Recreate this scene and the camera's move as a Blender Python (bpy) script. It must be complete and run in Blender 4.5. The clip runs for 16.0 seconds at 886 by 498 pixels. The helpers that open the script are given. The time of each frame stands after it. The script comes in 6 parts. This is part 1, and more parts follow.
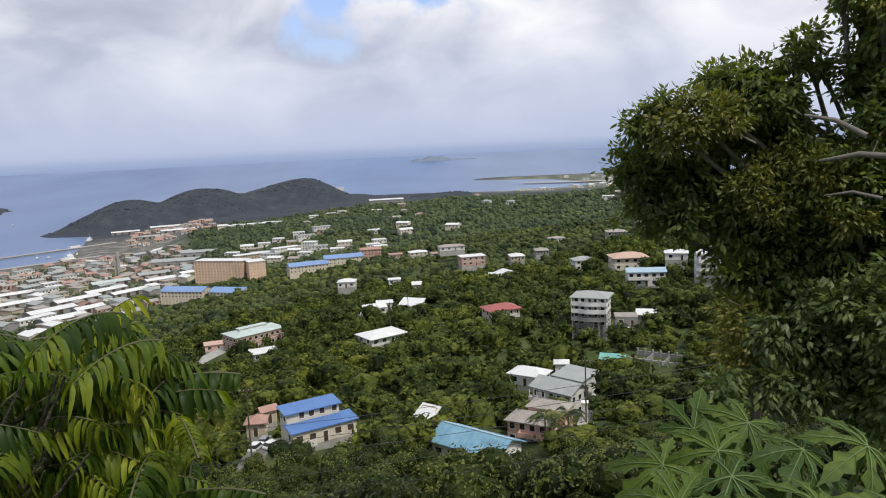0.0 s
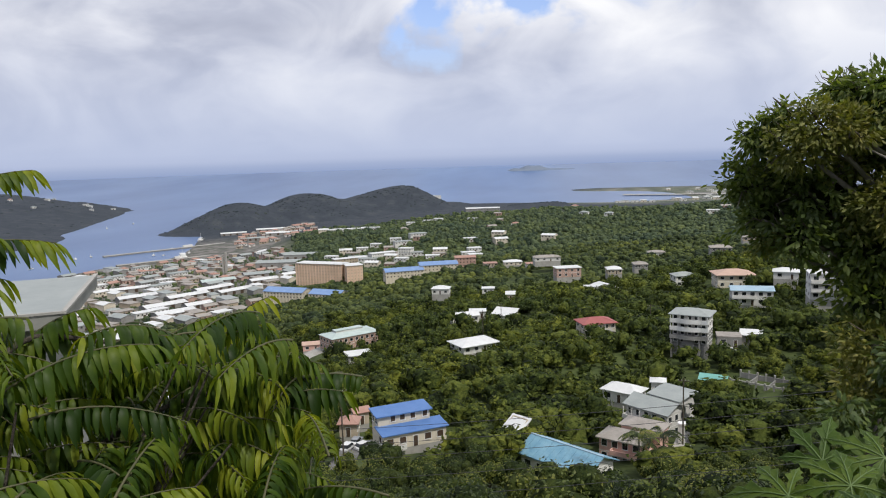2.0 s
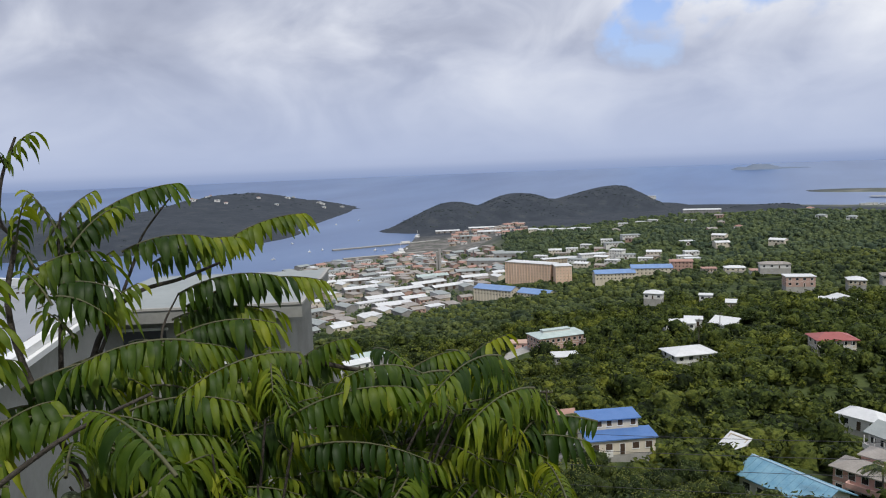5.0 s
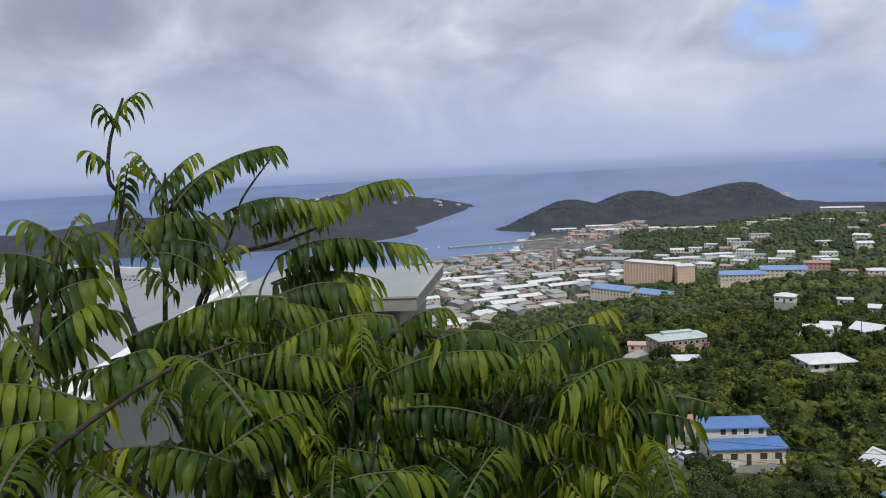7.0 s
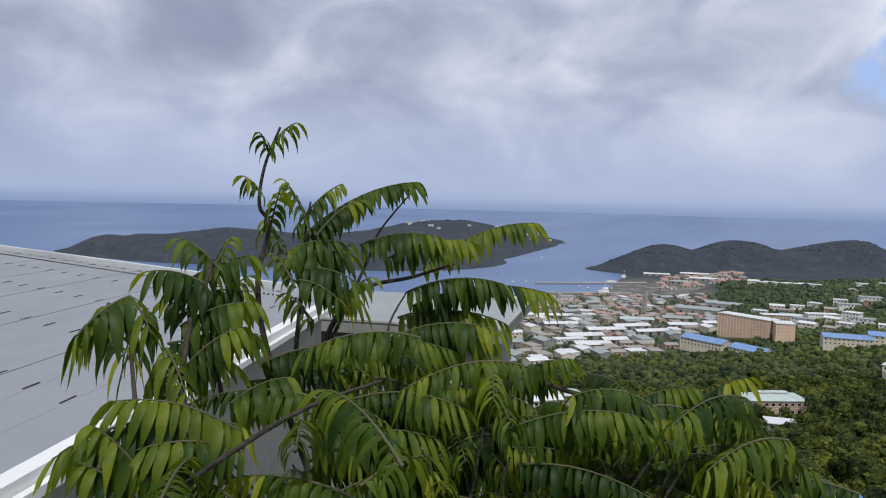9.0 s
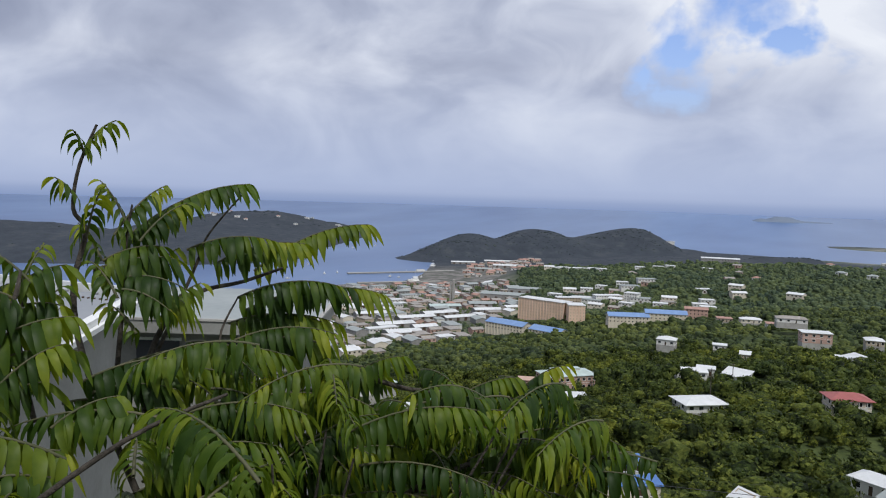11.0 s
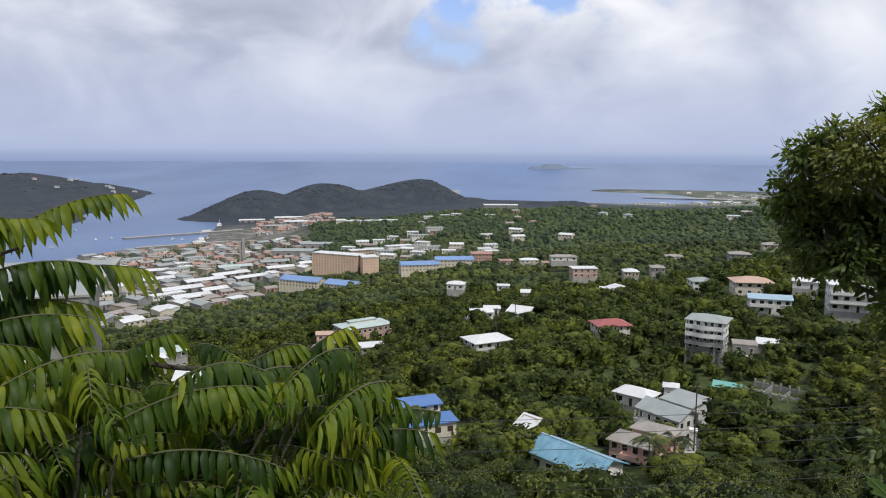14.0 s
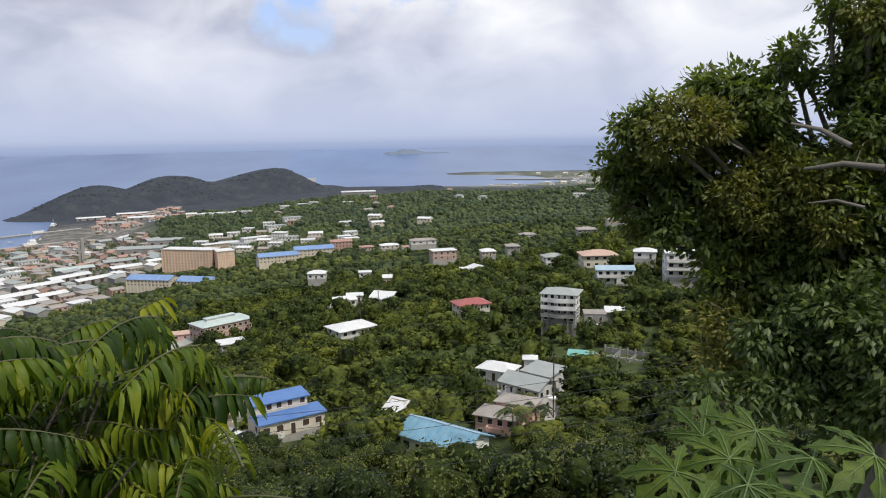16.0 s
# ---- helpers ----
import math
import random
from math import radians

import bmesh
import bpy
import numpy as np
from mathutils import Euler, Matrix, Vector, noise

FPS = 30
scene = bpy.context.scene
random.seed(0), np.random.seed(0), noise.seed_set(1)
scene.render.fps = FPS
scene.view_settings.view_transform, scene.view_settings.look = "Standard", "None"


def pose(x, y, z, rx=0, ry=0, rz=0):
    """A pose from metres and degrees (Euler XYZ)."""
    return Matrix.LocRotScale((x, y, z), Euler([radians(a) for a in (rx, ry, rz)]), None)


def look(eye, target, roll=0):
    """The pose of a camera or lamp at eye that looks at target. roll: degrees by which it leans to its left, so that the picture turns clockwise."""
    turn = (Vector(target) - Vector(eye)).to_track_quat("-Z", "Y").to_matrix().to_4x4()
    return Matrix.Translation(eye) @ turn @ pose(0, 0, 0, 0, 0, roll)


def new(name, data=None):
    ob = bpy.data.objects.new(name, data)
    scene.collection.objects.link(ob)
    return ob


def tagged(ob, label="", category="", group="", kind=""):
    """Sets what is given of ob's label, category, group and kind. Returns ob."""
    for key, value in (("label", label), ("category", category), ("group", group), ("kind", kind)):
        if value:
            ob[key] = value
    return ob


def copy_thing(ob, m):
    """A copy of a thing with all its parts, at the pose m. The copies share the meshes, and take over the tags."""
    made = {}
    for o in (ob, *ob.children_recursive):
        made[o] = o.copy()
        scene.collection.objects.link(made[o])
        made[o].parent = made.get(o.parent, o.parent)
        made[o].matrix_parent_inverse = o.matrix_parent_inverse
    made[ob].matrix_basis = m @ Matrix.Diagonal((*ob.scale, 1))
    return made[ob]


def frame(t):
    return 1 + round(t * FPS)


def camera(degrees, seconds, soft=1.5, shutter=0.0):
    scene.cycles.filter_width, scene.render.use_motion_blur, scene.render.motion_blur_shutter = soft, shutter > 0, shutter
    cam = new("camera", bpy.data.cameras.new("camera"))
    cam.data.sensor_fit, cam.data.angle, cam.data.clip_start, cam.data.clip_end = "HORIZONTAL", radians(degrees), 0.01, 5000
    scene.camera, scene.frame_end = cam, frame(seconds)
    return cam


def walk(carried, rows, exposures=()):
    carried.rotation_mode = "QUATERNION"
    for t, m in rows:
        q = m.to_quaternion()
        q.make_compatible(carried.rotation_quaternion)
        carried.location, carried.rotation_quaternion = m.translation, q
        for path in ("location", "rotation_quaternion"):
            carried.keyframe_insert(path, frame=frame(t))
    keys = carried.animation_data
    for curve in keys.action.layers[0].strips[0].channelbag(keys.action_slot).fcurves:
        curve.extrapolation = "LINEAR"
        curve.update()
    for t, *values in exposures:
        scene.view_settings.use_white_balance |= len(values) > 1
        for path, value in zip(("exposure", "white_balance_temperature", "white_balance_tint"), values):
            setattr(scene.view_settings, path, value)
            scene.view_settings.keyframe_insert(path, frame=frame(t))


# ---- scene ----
cam = camera(63.26, 16.0, soft=1.1)
# seconds, place, tilt, lean, turn
PATH = (
    (0, 0.000, 0.000, 150.000, 81.76, 2.52, -0.00),
    (0.5, -0.017, 0.001, 150.007, 82.15, 2.48, 1.98),
    (1, -0.036, 0.000, 150.012, 82.26, 2.22, 3.49),
    (1.5, -0.060, -0.006, 150.014, 82.26, 1.84, 5.62),
    (2, -0.090, -0.019, 150.011, 82.75, 1.71, 7.72),
    (2.5, -0.124, -0.036, 150.012, 82.94, 1.63, 9.01),
    (3, -0.156, -0.053, 150.025, 82.86, 1.34, 9.37),
    (3.5, -0.185, -0.065, 150.058, 83.04, 1.61, 11.29),
    (4, -0.203, -0.063, 150.119, 83.15, 1.89, 16.03),
    (4.2, -0.204, -0.057, 150.133, 83.13, 1.80, 18.31),
    (4.6, -0.201, -0.042, 150.156, 83.20, 1.96, 21.78),
    (5.0, -0.189, -0.021, 150.155, 83.30, 2.19, 24.35),
    (5.4, -0.174, 0.003, 150.136, 83.41, 2.44, 26.33),
    (5.8, -0.162, 0.027, 150.111, 83.49, 2.65, 28.03),
    (6.3, -0.156, 0.053, 150.076, 83.54, 2.76, 30.20),
    (6.5, -0.156, 0.063, 150.062, 83.56, 2.79, 30.88),
    (7, -0.180, 0.074, 150.040, 83.54, 2.75, 33.53),
    (7.5, -0.235, 0.061, 150.042, 84.11, 2.01, 36.73),
    (8, -0.290, 0.043, 150.055, 84.67, 0.98, 39.33),
    (8.2, -0.300, 0.038, 150.060, 85.11, 0.36, 39.92),
    (8.6, -0.315, 0.030, 150.069, 85.64, -0.58, 41.07),
    (9.0, -0.316, 0.023, 150.079, 86.06, -1.45, 40.94),
    (9.4, -0.312, 0.017, 150.087, 86.34, -2.13, 39.64),
    (9.8, -0.310, 0.008, 150.095, 86.44, -2.52, 37.26),
    (10.3, -0.321, -0.008, 150.104, 86.25, -2.41, 32.95),
    (10.5, -0.328, -0.016, 150.107, 86.08, -2.04, 30.97),
    (11, -0.364, -0.039, 150.114, 85.72, -1.70, 25.95),
    (11.5, -0.389, -0.035, 150.125, 85.50, -1.73, 23.97),
    (12, -0.402, -0.016, 150.135, 85.35, -1.40, 23.54),
    (12.5, -0.402, 0.006, 150.136, 84.89, -1.06, 22.82),
    (13, -0.386, 0.017, 150.123, 84.45, -1.36, 18.26),
    (13.5, -0.368, 0.021, 150.121, 83.22, -0.76, 13.02),
    (14, -0.335, 0.030, 150.138, 82.36, -0.42, 9.30),
    (14.5, -0.294, 0.038, 150.150, 81.99, -0.36, 5.38),
    (15, -0.258, 0.033, 150.133, 81.74, -0.20, 1.54),
    (15.5, -0.226, 0.020, 150.097, 81.41, 0.33, -1.09),
    (16, -0.197, 0.004, 150.052, 81.21, 0.93, -2.09),
)
walk(cam, [(t, pose(x, y, z, rx, ry, rz)) for t, x, y, z, rx, ry, rz in PATH],
     ((0, .05, 6500, 10), (3.5, -.05, 6350, 10), (6.5, -.18, 6150, 10), (8.2, -.19, 6080, 10), (11, -.19, 6080, 10), (13, -.14, 6200, 10), (14.5, 0, 6350, 10), (16, .08, 6500, 10)))

# ---- light: bright broken cloud, a veiled high sun behind and to the right ----
SUN_HIGH, SUN_TURN = 58.0, -138.0         # degrees up; degrees left of straight ahead
sun_data = bpy.data.lights.new("sun", "SUN")
sun_data.energy, sun_data.angle, sun_data.color = 2.8, radians(3.0), (1.0, 0.95, 0.86)
sun = new("sun", sun_data)
sun.matrix_world = look((0, 0, 400), (400 * math.sin(radians(SUN_TURN)) / math.tan(radians(SUN_HIGH)),
                                      -400 * math.cos(radians(SUN_TURN)) / math.tan(radians(SUN_HIGH)), 0))

world = bpy.data.worlds.new("world")
scene.world = world
world.use_nodes = True


class Net:
    """Short hand for node trees."""

    def __init__(self, tree):
        self.t = tree
        tree.nodes.clear()

    def n(self, kind, inputs=(), operation=None):
        node = self.t.nodes.new("ShaderNode" + kind)
        if operation:
            node.operation = operation
        for k, v in dict(inputs).items():
            if isinstance(v, bpy.types.NodeSocket):
                self.t.links.new(v, node.inputs[k])
            else:
                node.inputs[k].default_value = v
        return node

    def math(self, op, a, b=0.0):
        return self.n("Math", {0: a, 1: b}, op).outputs[0]

    def mix(self, f, a, b, blend="MIX"):
        node = self.t.nodes.new("ShaderNodeMix")
        node.data_type, node.blend_type = "RGBA", blend
        for i, v in ((0, f), (6, a), (7, b)):
            if isinstance(v, bpy.types.NodeSocket):
                self.t.links.new(v, node.inputs[i])
            else:
                node.inputs[i].default_value = (*v, 1)[:4] if isinstance(v, tuple) else v
        return node.outputs[2]

    def noise(self, vec, scale, detail=4.0, rough=0.55, dist=0.0):
        ins = {"Scale": scale, "Detail": detail, "Roughness": rough, "Distortion": dist}
        if vec is not None:
            ins["Vector"] = vec
        return self.n("TexNoise", ins).outputs["Fac"]

    def ramp(self, f, *stops):
        node = self.n("ValToRGB", {0: f})
        e = node.color_ramp.elements
        while len(e) < len(stops):
            e.new(0.5)
        for el, (p, c) in zip(e, stops):
            el.position = p
            el.color = (*c, 1) if isinstance(c, tuple) else (c, c, c, 1)
        return node.outputs[0]

    def maprange(self, v, a, b, c=0.0, d=1.0):
        return self.n("MapRange", {0: v, 1: a, 2: b, 3: c, 4: d}).outputs[0]


def sky():
    w = Net(world.node_tree)
    d = w.n("TexCoord").outputs["Generated"]
    air = w.n("TexSky")
    air.sky_type, air.sun_disc, air.dust_density, air.air_density = "NISHITA", False, 2.0, 1.2
    air.sun_elevation, air.sun_rotation = radians(SUN_HIGH), radians(-SUN_TURN)
    blue = w.mix(1.0, air.outputs[0], (0.15, 0.150, 0.190), "MULTIPLY")
    s = w.n("SeparateXYZ", {0: d})
    up = s.outputs[2]
    lift = w.math("ADD", w.math("MAXIMUM", up, 0.0), 0.16)
    flat = w.n("CombineXYZ", {0: w.math("DIVIDE", s.outputs[0], lift), 1: w.math("DIVIDE", s.outputs[1], lift), 2: 0.0}).outputs[0]
    big = w.noise(w.n("VectorMath", {0: flat, 1: (3.1, 1.7, 0.0)}, operation="ADD").outputs[0], 0.75, 6.0, 0.55, 0.4)
    puff = w.noise(w.n("VectorMath", {0: d, 1: (1.0, 1.0, 1.7)}, operation="MULTIPLY").outputs[0], 6.0, 6.0, 0.5, 0.6)
    soft = w.noise(w.n("VectorMath", {0: d, 1: (1.0, 1.0, 2.2)}, operation="MULTIPLY").outputs[0], 3.2, 4.0, 0.5, 0.2)
    # cover: the break in the cloud lies a little left of straight ahead
    warp = w.n("TexNoise", {"Vector": d, "Scale": 9.0, "Detail": 5.0}).outputs["Color"]
    bent = w.n("VectorMath", {0: d, 1: w.n("VectorMath", {0: w.n("VectorMath", {0: warp, 1: (0.5, 0.5, 0.5)}, "SUBTRACT").outputs[0], 1: (0.30, 0.30, 0.2)}, "MULTIPLY").outputs[0]}, "ADD").outputs[0]
    gap = None
    for az, el, wide, amount in ((9.5, 9.5, 0.055, 1.0), (8.0, 13.5, 0.075, 1.1), (5.5, 18.0, 0.09, 1.0), (1.5, 12.5, 0.04, 0.9), (-4.0, 14.5, 0.04, 0.6)):
        v = Vector((-math.sin(radians(az)) * math.cos(radians(el)), math.cos(radians(az)) * math.cos(radians(el)), math.sin(radians(el))))
        dist = w.n("VectorMath", {0: bent, 1: tuple(v)}, operation="DISTANCE").outputs["Value"]
        hole = w.math("MULTIPLY", w.maprange(dist, 0.0, wide * 1.6, 1.0, 0.0), amount)
        gap = hole if gap is None else w.math("MAXIMUM", gap, hole)
    cover = w.math("SUBTRACT", w.math("ADD", w.math("MULTIPLY", puff, 0.9), w.math("MULTIPLY", big, 0.7)), w.math("MULTIPLY", gap, 0.62))
    cover = w.ramp(cover, (0.36, 0.0), (0.58, 1.0))
    side = w.n("VectorMath", {0: d, 1: (0.16, 0.05, 0.0)}, "DOT_PRODUCT").outputs["Value"]
    tone = w.math("ADD", w.math("ADD", w.math("MULTIPLY", puff, 0.62), w.math("MULTIPLY", soft, 0.55)), side)
    cloud = w.ramp(tone, (0.28, (0.34, 0.37, 0.48)), (0.40, (0.41, 0.44, 0.55)), (0.50, (0.52, 0.55, 0.66)), (0.62, (0.74, 0.76, 0.84)), (0.76, (0.98, 0.98, 1.0)))
    c = w.mix(cover, blue, cloud)
    # the air thickens to a pale veil at the horizon, and the far sea lies under it
    veil = w.ramp(w.maprange(up, -0.012, 0.17), (0.0, 1.0), (0.12, 0.93), (0.5, 0.55), (1.0, 0.0))
    c = w.mix(veil, c, (0.48, 0.545, 0.73))
    sea = w.ramp(w.maprange(up, -0.018, 0.004), (0.0, (0.27, 0.345, 0.555)), (0.6, (0.37, 0.44, 0.63)), (1.0, (0.45, 0.51, 0.69)))
    c = w.mix(w.maprange(up, -0.004, 0.014, 1.0, 0.0), c, sea)
    bg = w.n("Background", {0: c, 1: 1.0})
    w.t.links.new(bg.outputs[0], w.n("OutputWorld").inputs[0])


sky()

# ---- materials ----


def surface(name, tones, scale, rough=0.8, bump=0.0, bump_scale=None, metal=0.0, spec=0.4, stain=0.0, translucent=0.0,
            per_object=0.0, per_island=0.0, glow=None, spread=0.2, reach=0.05, fine=7.3, grain=0.35):
    """A material whose colour wanders through tones at two scales, with relief, stains and variation from piece to piece."""
    m = bpy.data.materials.new(name)
    m.use_nodes = True
    w = Net(m.node_tree)
    co = w.n("TexCoord").outputs["Object"]
    f = w.math("ADD", w.math("MULTIPLY", w.noise(co, scale, 5.0), 1 - grain), w.math("MULTIPLY", w.noise(co, scale * fine, 4.0), grain))
    if per_island:
        r = w.n("NewGeometry").outputs["Random Per Island"]
        f = w.math("ADD", f, w.math("MULTIPLY", w.math("SUBTRACT", r, 0.5), per_island))
    if per_object:
        r = w.n("ObjectInfo").outputs["Random"]
        f = w.math("ADD", f, w.math("MULTIPLY", w.math("SUBTRACT", r, 0.5), per_object))
    k = len(tones)
    colour = w.ramp(f, *[(0.5 - spread + 2 * spread * i / max(1, k - 1), t) for i, t in enumerate(tones)])
    if stain:
        s = w.ramp(w.noise(co, scale * 0.35, 8.0, 0.65, 0.5), (0.5, 0.0), (0.72, 1.0))
        colour = w.mix(w.math("MULTIPLY", s, stain), colour, (0.10, 0.09, 0.075))
    p = w.n("BsdfPrincipled", {"Base Color": colour, "Roughness": rough, "Metallic": metal, "Specular IOR Level": spec})
    if bump:
        b = w.n("Bump", {"Height": w.noise(co, bump_scale or scale * 6, 5.0, 0.6), "Strength": bump, "Distance": reach})
        w.t.links.new(b.outputs[0], p.inputs["Normal"])
    out = p.outputs[0]
    if translucent:
        tr = w.n("BsdfTranslucent", {0: w.mix(1.0, colour, glow or (1.5, 1.6, 0.6), "MULTIPLY")}).outputs[0]
        out = w.n("MixShader", {0: translucent, 1: out, 2: tr}).outputs[0]
    w.t.links.new(out, w.n("OutputMaterial").inputs[0])
    return m


def foliage(name, dark, mid, light, yellow, cool, fine=1.5, tree=.1, stand=.016, translucent=.15):
    """Woodland: clump by clump speckle, each tree a tone of its own, and whole stands that lean yellow or cool."""
    m = bpy.data.materials.new(name)
    m.use_nodes = True
    w = Net(m.node_tree)
    co = w.n("TexCoord").outputs["Object"]
    r = w.n("NewGeometry").outputs["Random Per Island"]
    small, each, wide = w.noise(co, fine, 4.0, .6), w.noise(co, tree, 2.0), w.noise(w.n("VectorMath", {0: co, 1: (37.0, 11.0, 5.0)}, "ADD").outputs[0], stand, 3.0)
    f = w.math("ADD", w.math("ADD", w.math("MULTIPLY", small, .42), w.math("MULTIPLY", each, .40)), w.math("MULTIPLY", r, .18))
    colour = w.ramp(f, (.37, dark), (.48, mid), (.61, light))
    lean = w.math("ADD", w.math("MULTIPLY", wide, .6), w.math("MULTIPLY", w.noise(co, tree * .73, 2.0), .4))
    colour = w.mix(w.ramp(lean, (.47, 0.0), (.60, .85)), colour, w.mix(1.0, colour, yellow, "MULTIPLY"))
    colour = w.mix(w.ramp(lean, (.36, .8), (.49, 0.0)), colour, w.mix(1.0, colour, cool, "MULTIPLY"))
    p = w.n("BsdfPrincipled", {"Base Color": colour, "Roughness": .75, "Specular IOR Level": .18})
    b = w.n("Bump", {"Height": w.noise(co, fine * 1.4, 4.0, .65), "Strength": 1.0, "Distance": .5})
    w.t.links.new(b.outputs[0], p.inputs["Normal"])
    tr = w.n("BsdfTranslucent", {0: w.mix(1.0, colour, (1.5, 1.6, .6), "MULTIPLY")}).outputs[0]
    w.t.links.new(w.n("MixShader", {0: translucent, 1: p.outputs[0], 2: tr}).outputs[0], w.n("OutputMaterial").inputs[0])
    return m


M = {}
M["canopy"] = foliage("forest foliage", (0.009, 0.016, 0.005), (0.038, 0.058, 0.012), (0.120, 0.146, 0.029), (1.65, 1.45, .95), (.66, .73, .72))
# paler and bluer than the near canopy: haze painted into the leaves
M["canopy_hazed"] = foliage("haze-paled far foliage", (0.030, 0.047, 0.031), (0.062, 0.088, 0.047), (0.116, 0.146, 0.067), (1.3, 1.25, 1.0), (.66, .76, .95), fine=.35, tree=.05, stand=.008)
# a step between near and far tones, half of that haze tint
M["canopy_half_hazed"] = foliage("half haze-paled mid-slope foliage", (0.018, 0.029, 0.014), (0.048, 0.068, 0.025), (0.110, 0.134, 0.043), (1.45, 1.35, .95), (.66, .74, .82), fine=.6, tree=.07, stand=.011)
# haze is put into the scrub colour: bluish grey for far hills
M["scrub_hazed"] = surface("haze-tinted hillside scrub", ((0.028, 0.037, 0.046), (0.042, 0.053, 0.058), (0.078, 0.086, 0.078)), 0.011, 1.0, spec=.05, bump=.5, bump_scale=.2, reach=2.0)
# lumps inside the crowns, coloured dark in place of deep leaf shade
M["core"] = surface("shade-dark inner foliage", ((0.008, 0.014, 0.005), (0.022, 0.034, 0.009), (0.048, 0.062, 0.014)), .9, 0.9, bump=1.0, bump_scale=5.0, reach=.2, spec=.1, per_object=.2, spread=.15)
M["near_leaf"] = surface("tree foliage", ((0.015, 0.026, 0.008), (0.042, 0.064, 0.014), (0.094, 0.118, 0.023), (0.19, 0.19, 0.036)), 0.9, 0.55, translucent=0.3, per_island=0.2, per_object=0.35)
M["bright_leaf"] = surface("yellow-green shrub foliage", ((0.030, 0.048, 0.010), (0.092, 0.118, 0.020), (0.190, 0.208, 0.034)), 0.9, 0.55, translucent=0.3, per_island=0.25, per_object=0.3)
M["dark_leaf"] = surface("shaded tree foliage", ((0.052, 0.079, 0.022), (0.106, 0.144, 0.036), (0.178, 0.206, 0.050)), 0.8, 0.5, translucent=0.42, per_island=0.3)
# new growth, and sunlit leaves whose light is put into the colour
M["olive_leaf"] = surface("olive new and sunlit foliage", ((0.085, 0.105, 0.024), (0.16, 0.17, 0.040), (0.24, 0.22, 0.055)), 0.8, 0.55, translucent=0.3, per_island=0.3)
M["vine_leaf"] = surface("climbing vine foliage", ((0.040, 0.066, 0.022), (0.078, 0.115, 0.034), (0.135, 0.170, 0.048)), 0.8, 0.5, translucent=0.3, per_island=0.3)
M["spray_leaf"] = surface("glossy mature leaf", ((0.018, 0.042, 0.005), (0.047, 0.086, 0.008), (0.120, 0.162, 0.012)), 3.0, 0.48, translucent=0.36, per_island=0.16, per_object=0.22, spread=.17, glow=(1.9, 1.7, 0.5), spec=0.22)
M["young_leaf"] = surface("fresh yellow-green leaf", ((0.065, 0.115, 0.010), (0.140, 0.185, 0.014), (0.260, 0.285, 0.024)), 3.0, 0.48, translucent=0.42, per_island=0.16, per_object=0.22, spread=.17, glow=(1.8, 1.7, 0.5), spec=0.22)
M["broad_leaf"] = surface("broad lobed leaf", ((0.026, 0.058, 0.008), (0.056, 0.098, 0.013), (0.112, 0.158, 0.020)), 5.0, 0.55, translucent=0.3, per_object=0.4, bump=0.2, bump_scale=30, spec=0.25)
M["vein"] = surface("pale leaf vein", ((0.075, 0.125, 0.03), (0.10, 0.155, 0.04)), 5.0, 0.5)
M["bark"] = surface("grey brown bark", ((0.06, 0.048, 0.036), (0.12, 0.10, 0.08), (0.18, 0.16, 0.13)), 9.0, 0.9, bump=0.5, bump_scale=40)
M["dark_bark"] = surface("dark grey-brown twig bark", ((0.022, 0.018, 0.014), (0.048, 0.040, 0.031), (0.085, 0.074, 0.060)), 14.0, 0.9, bump=0.5, bump_scale=60)
M["pale_bark"] = surface("pale smooth bark", ((0.12, 0.108, 0.09), (0.20, 0.185, 0.16)), 7.0, 0.85, bump=0.3)
M["green_twig"] = surface("green brown twig", ((0.05, 0.06, 0.025), (0.10, 0.09, 0.045)), 12.0, 0.7)
M["fruit"] = surface("knobbly green fruit", ((0.07, 0.09, 0.05), (0.14, 0.17, 0.09)), 40.0, 0.7, bump=0.8, bump_scale=60)


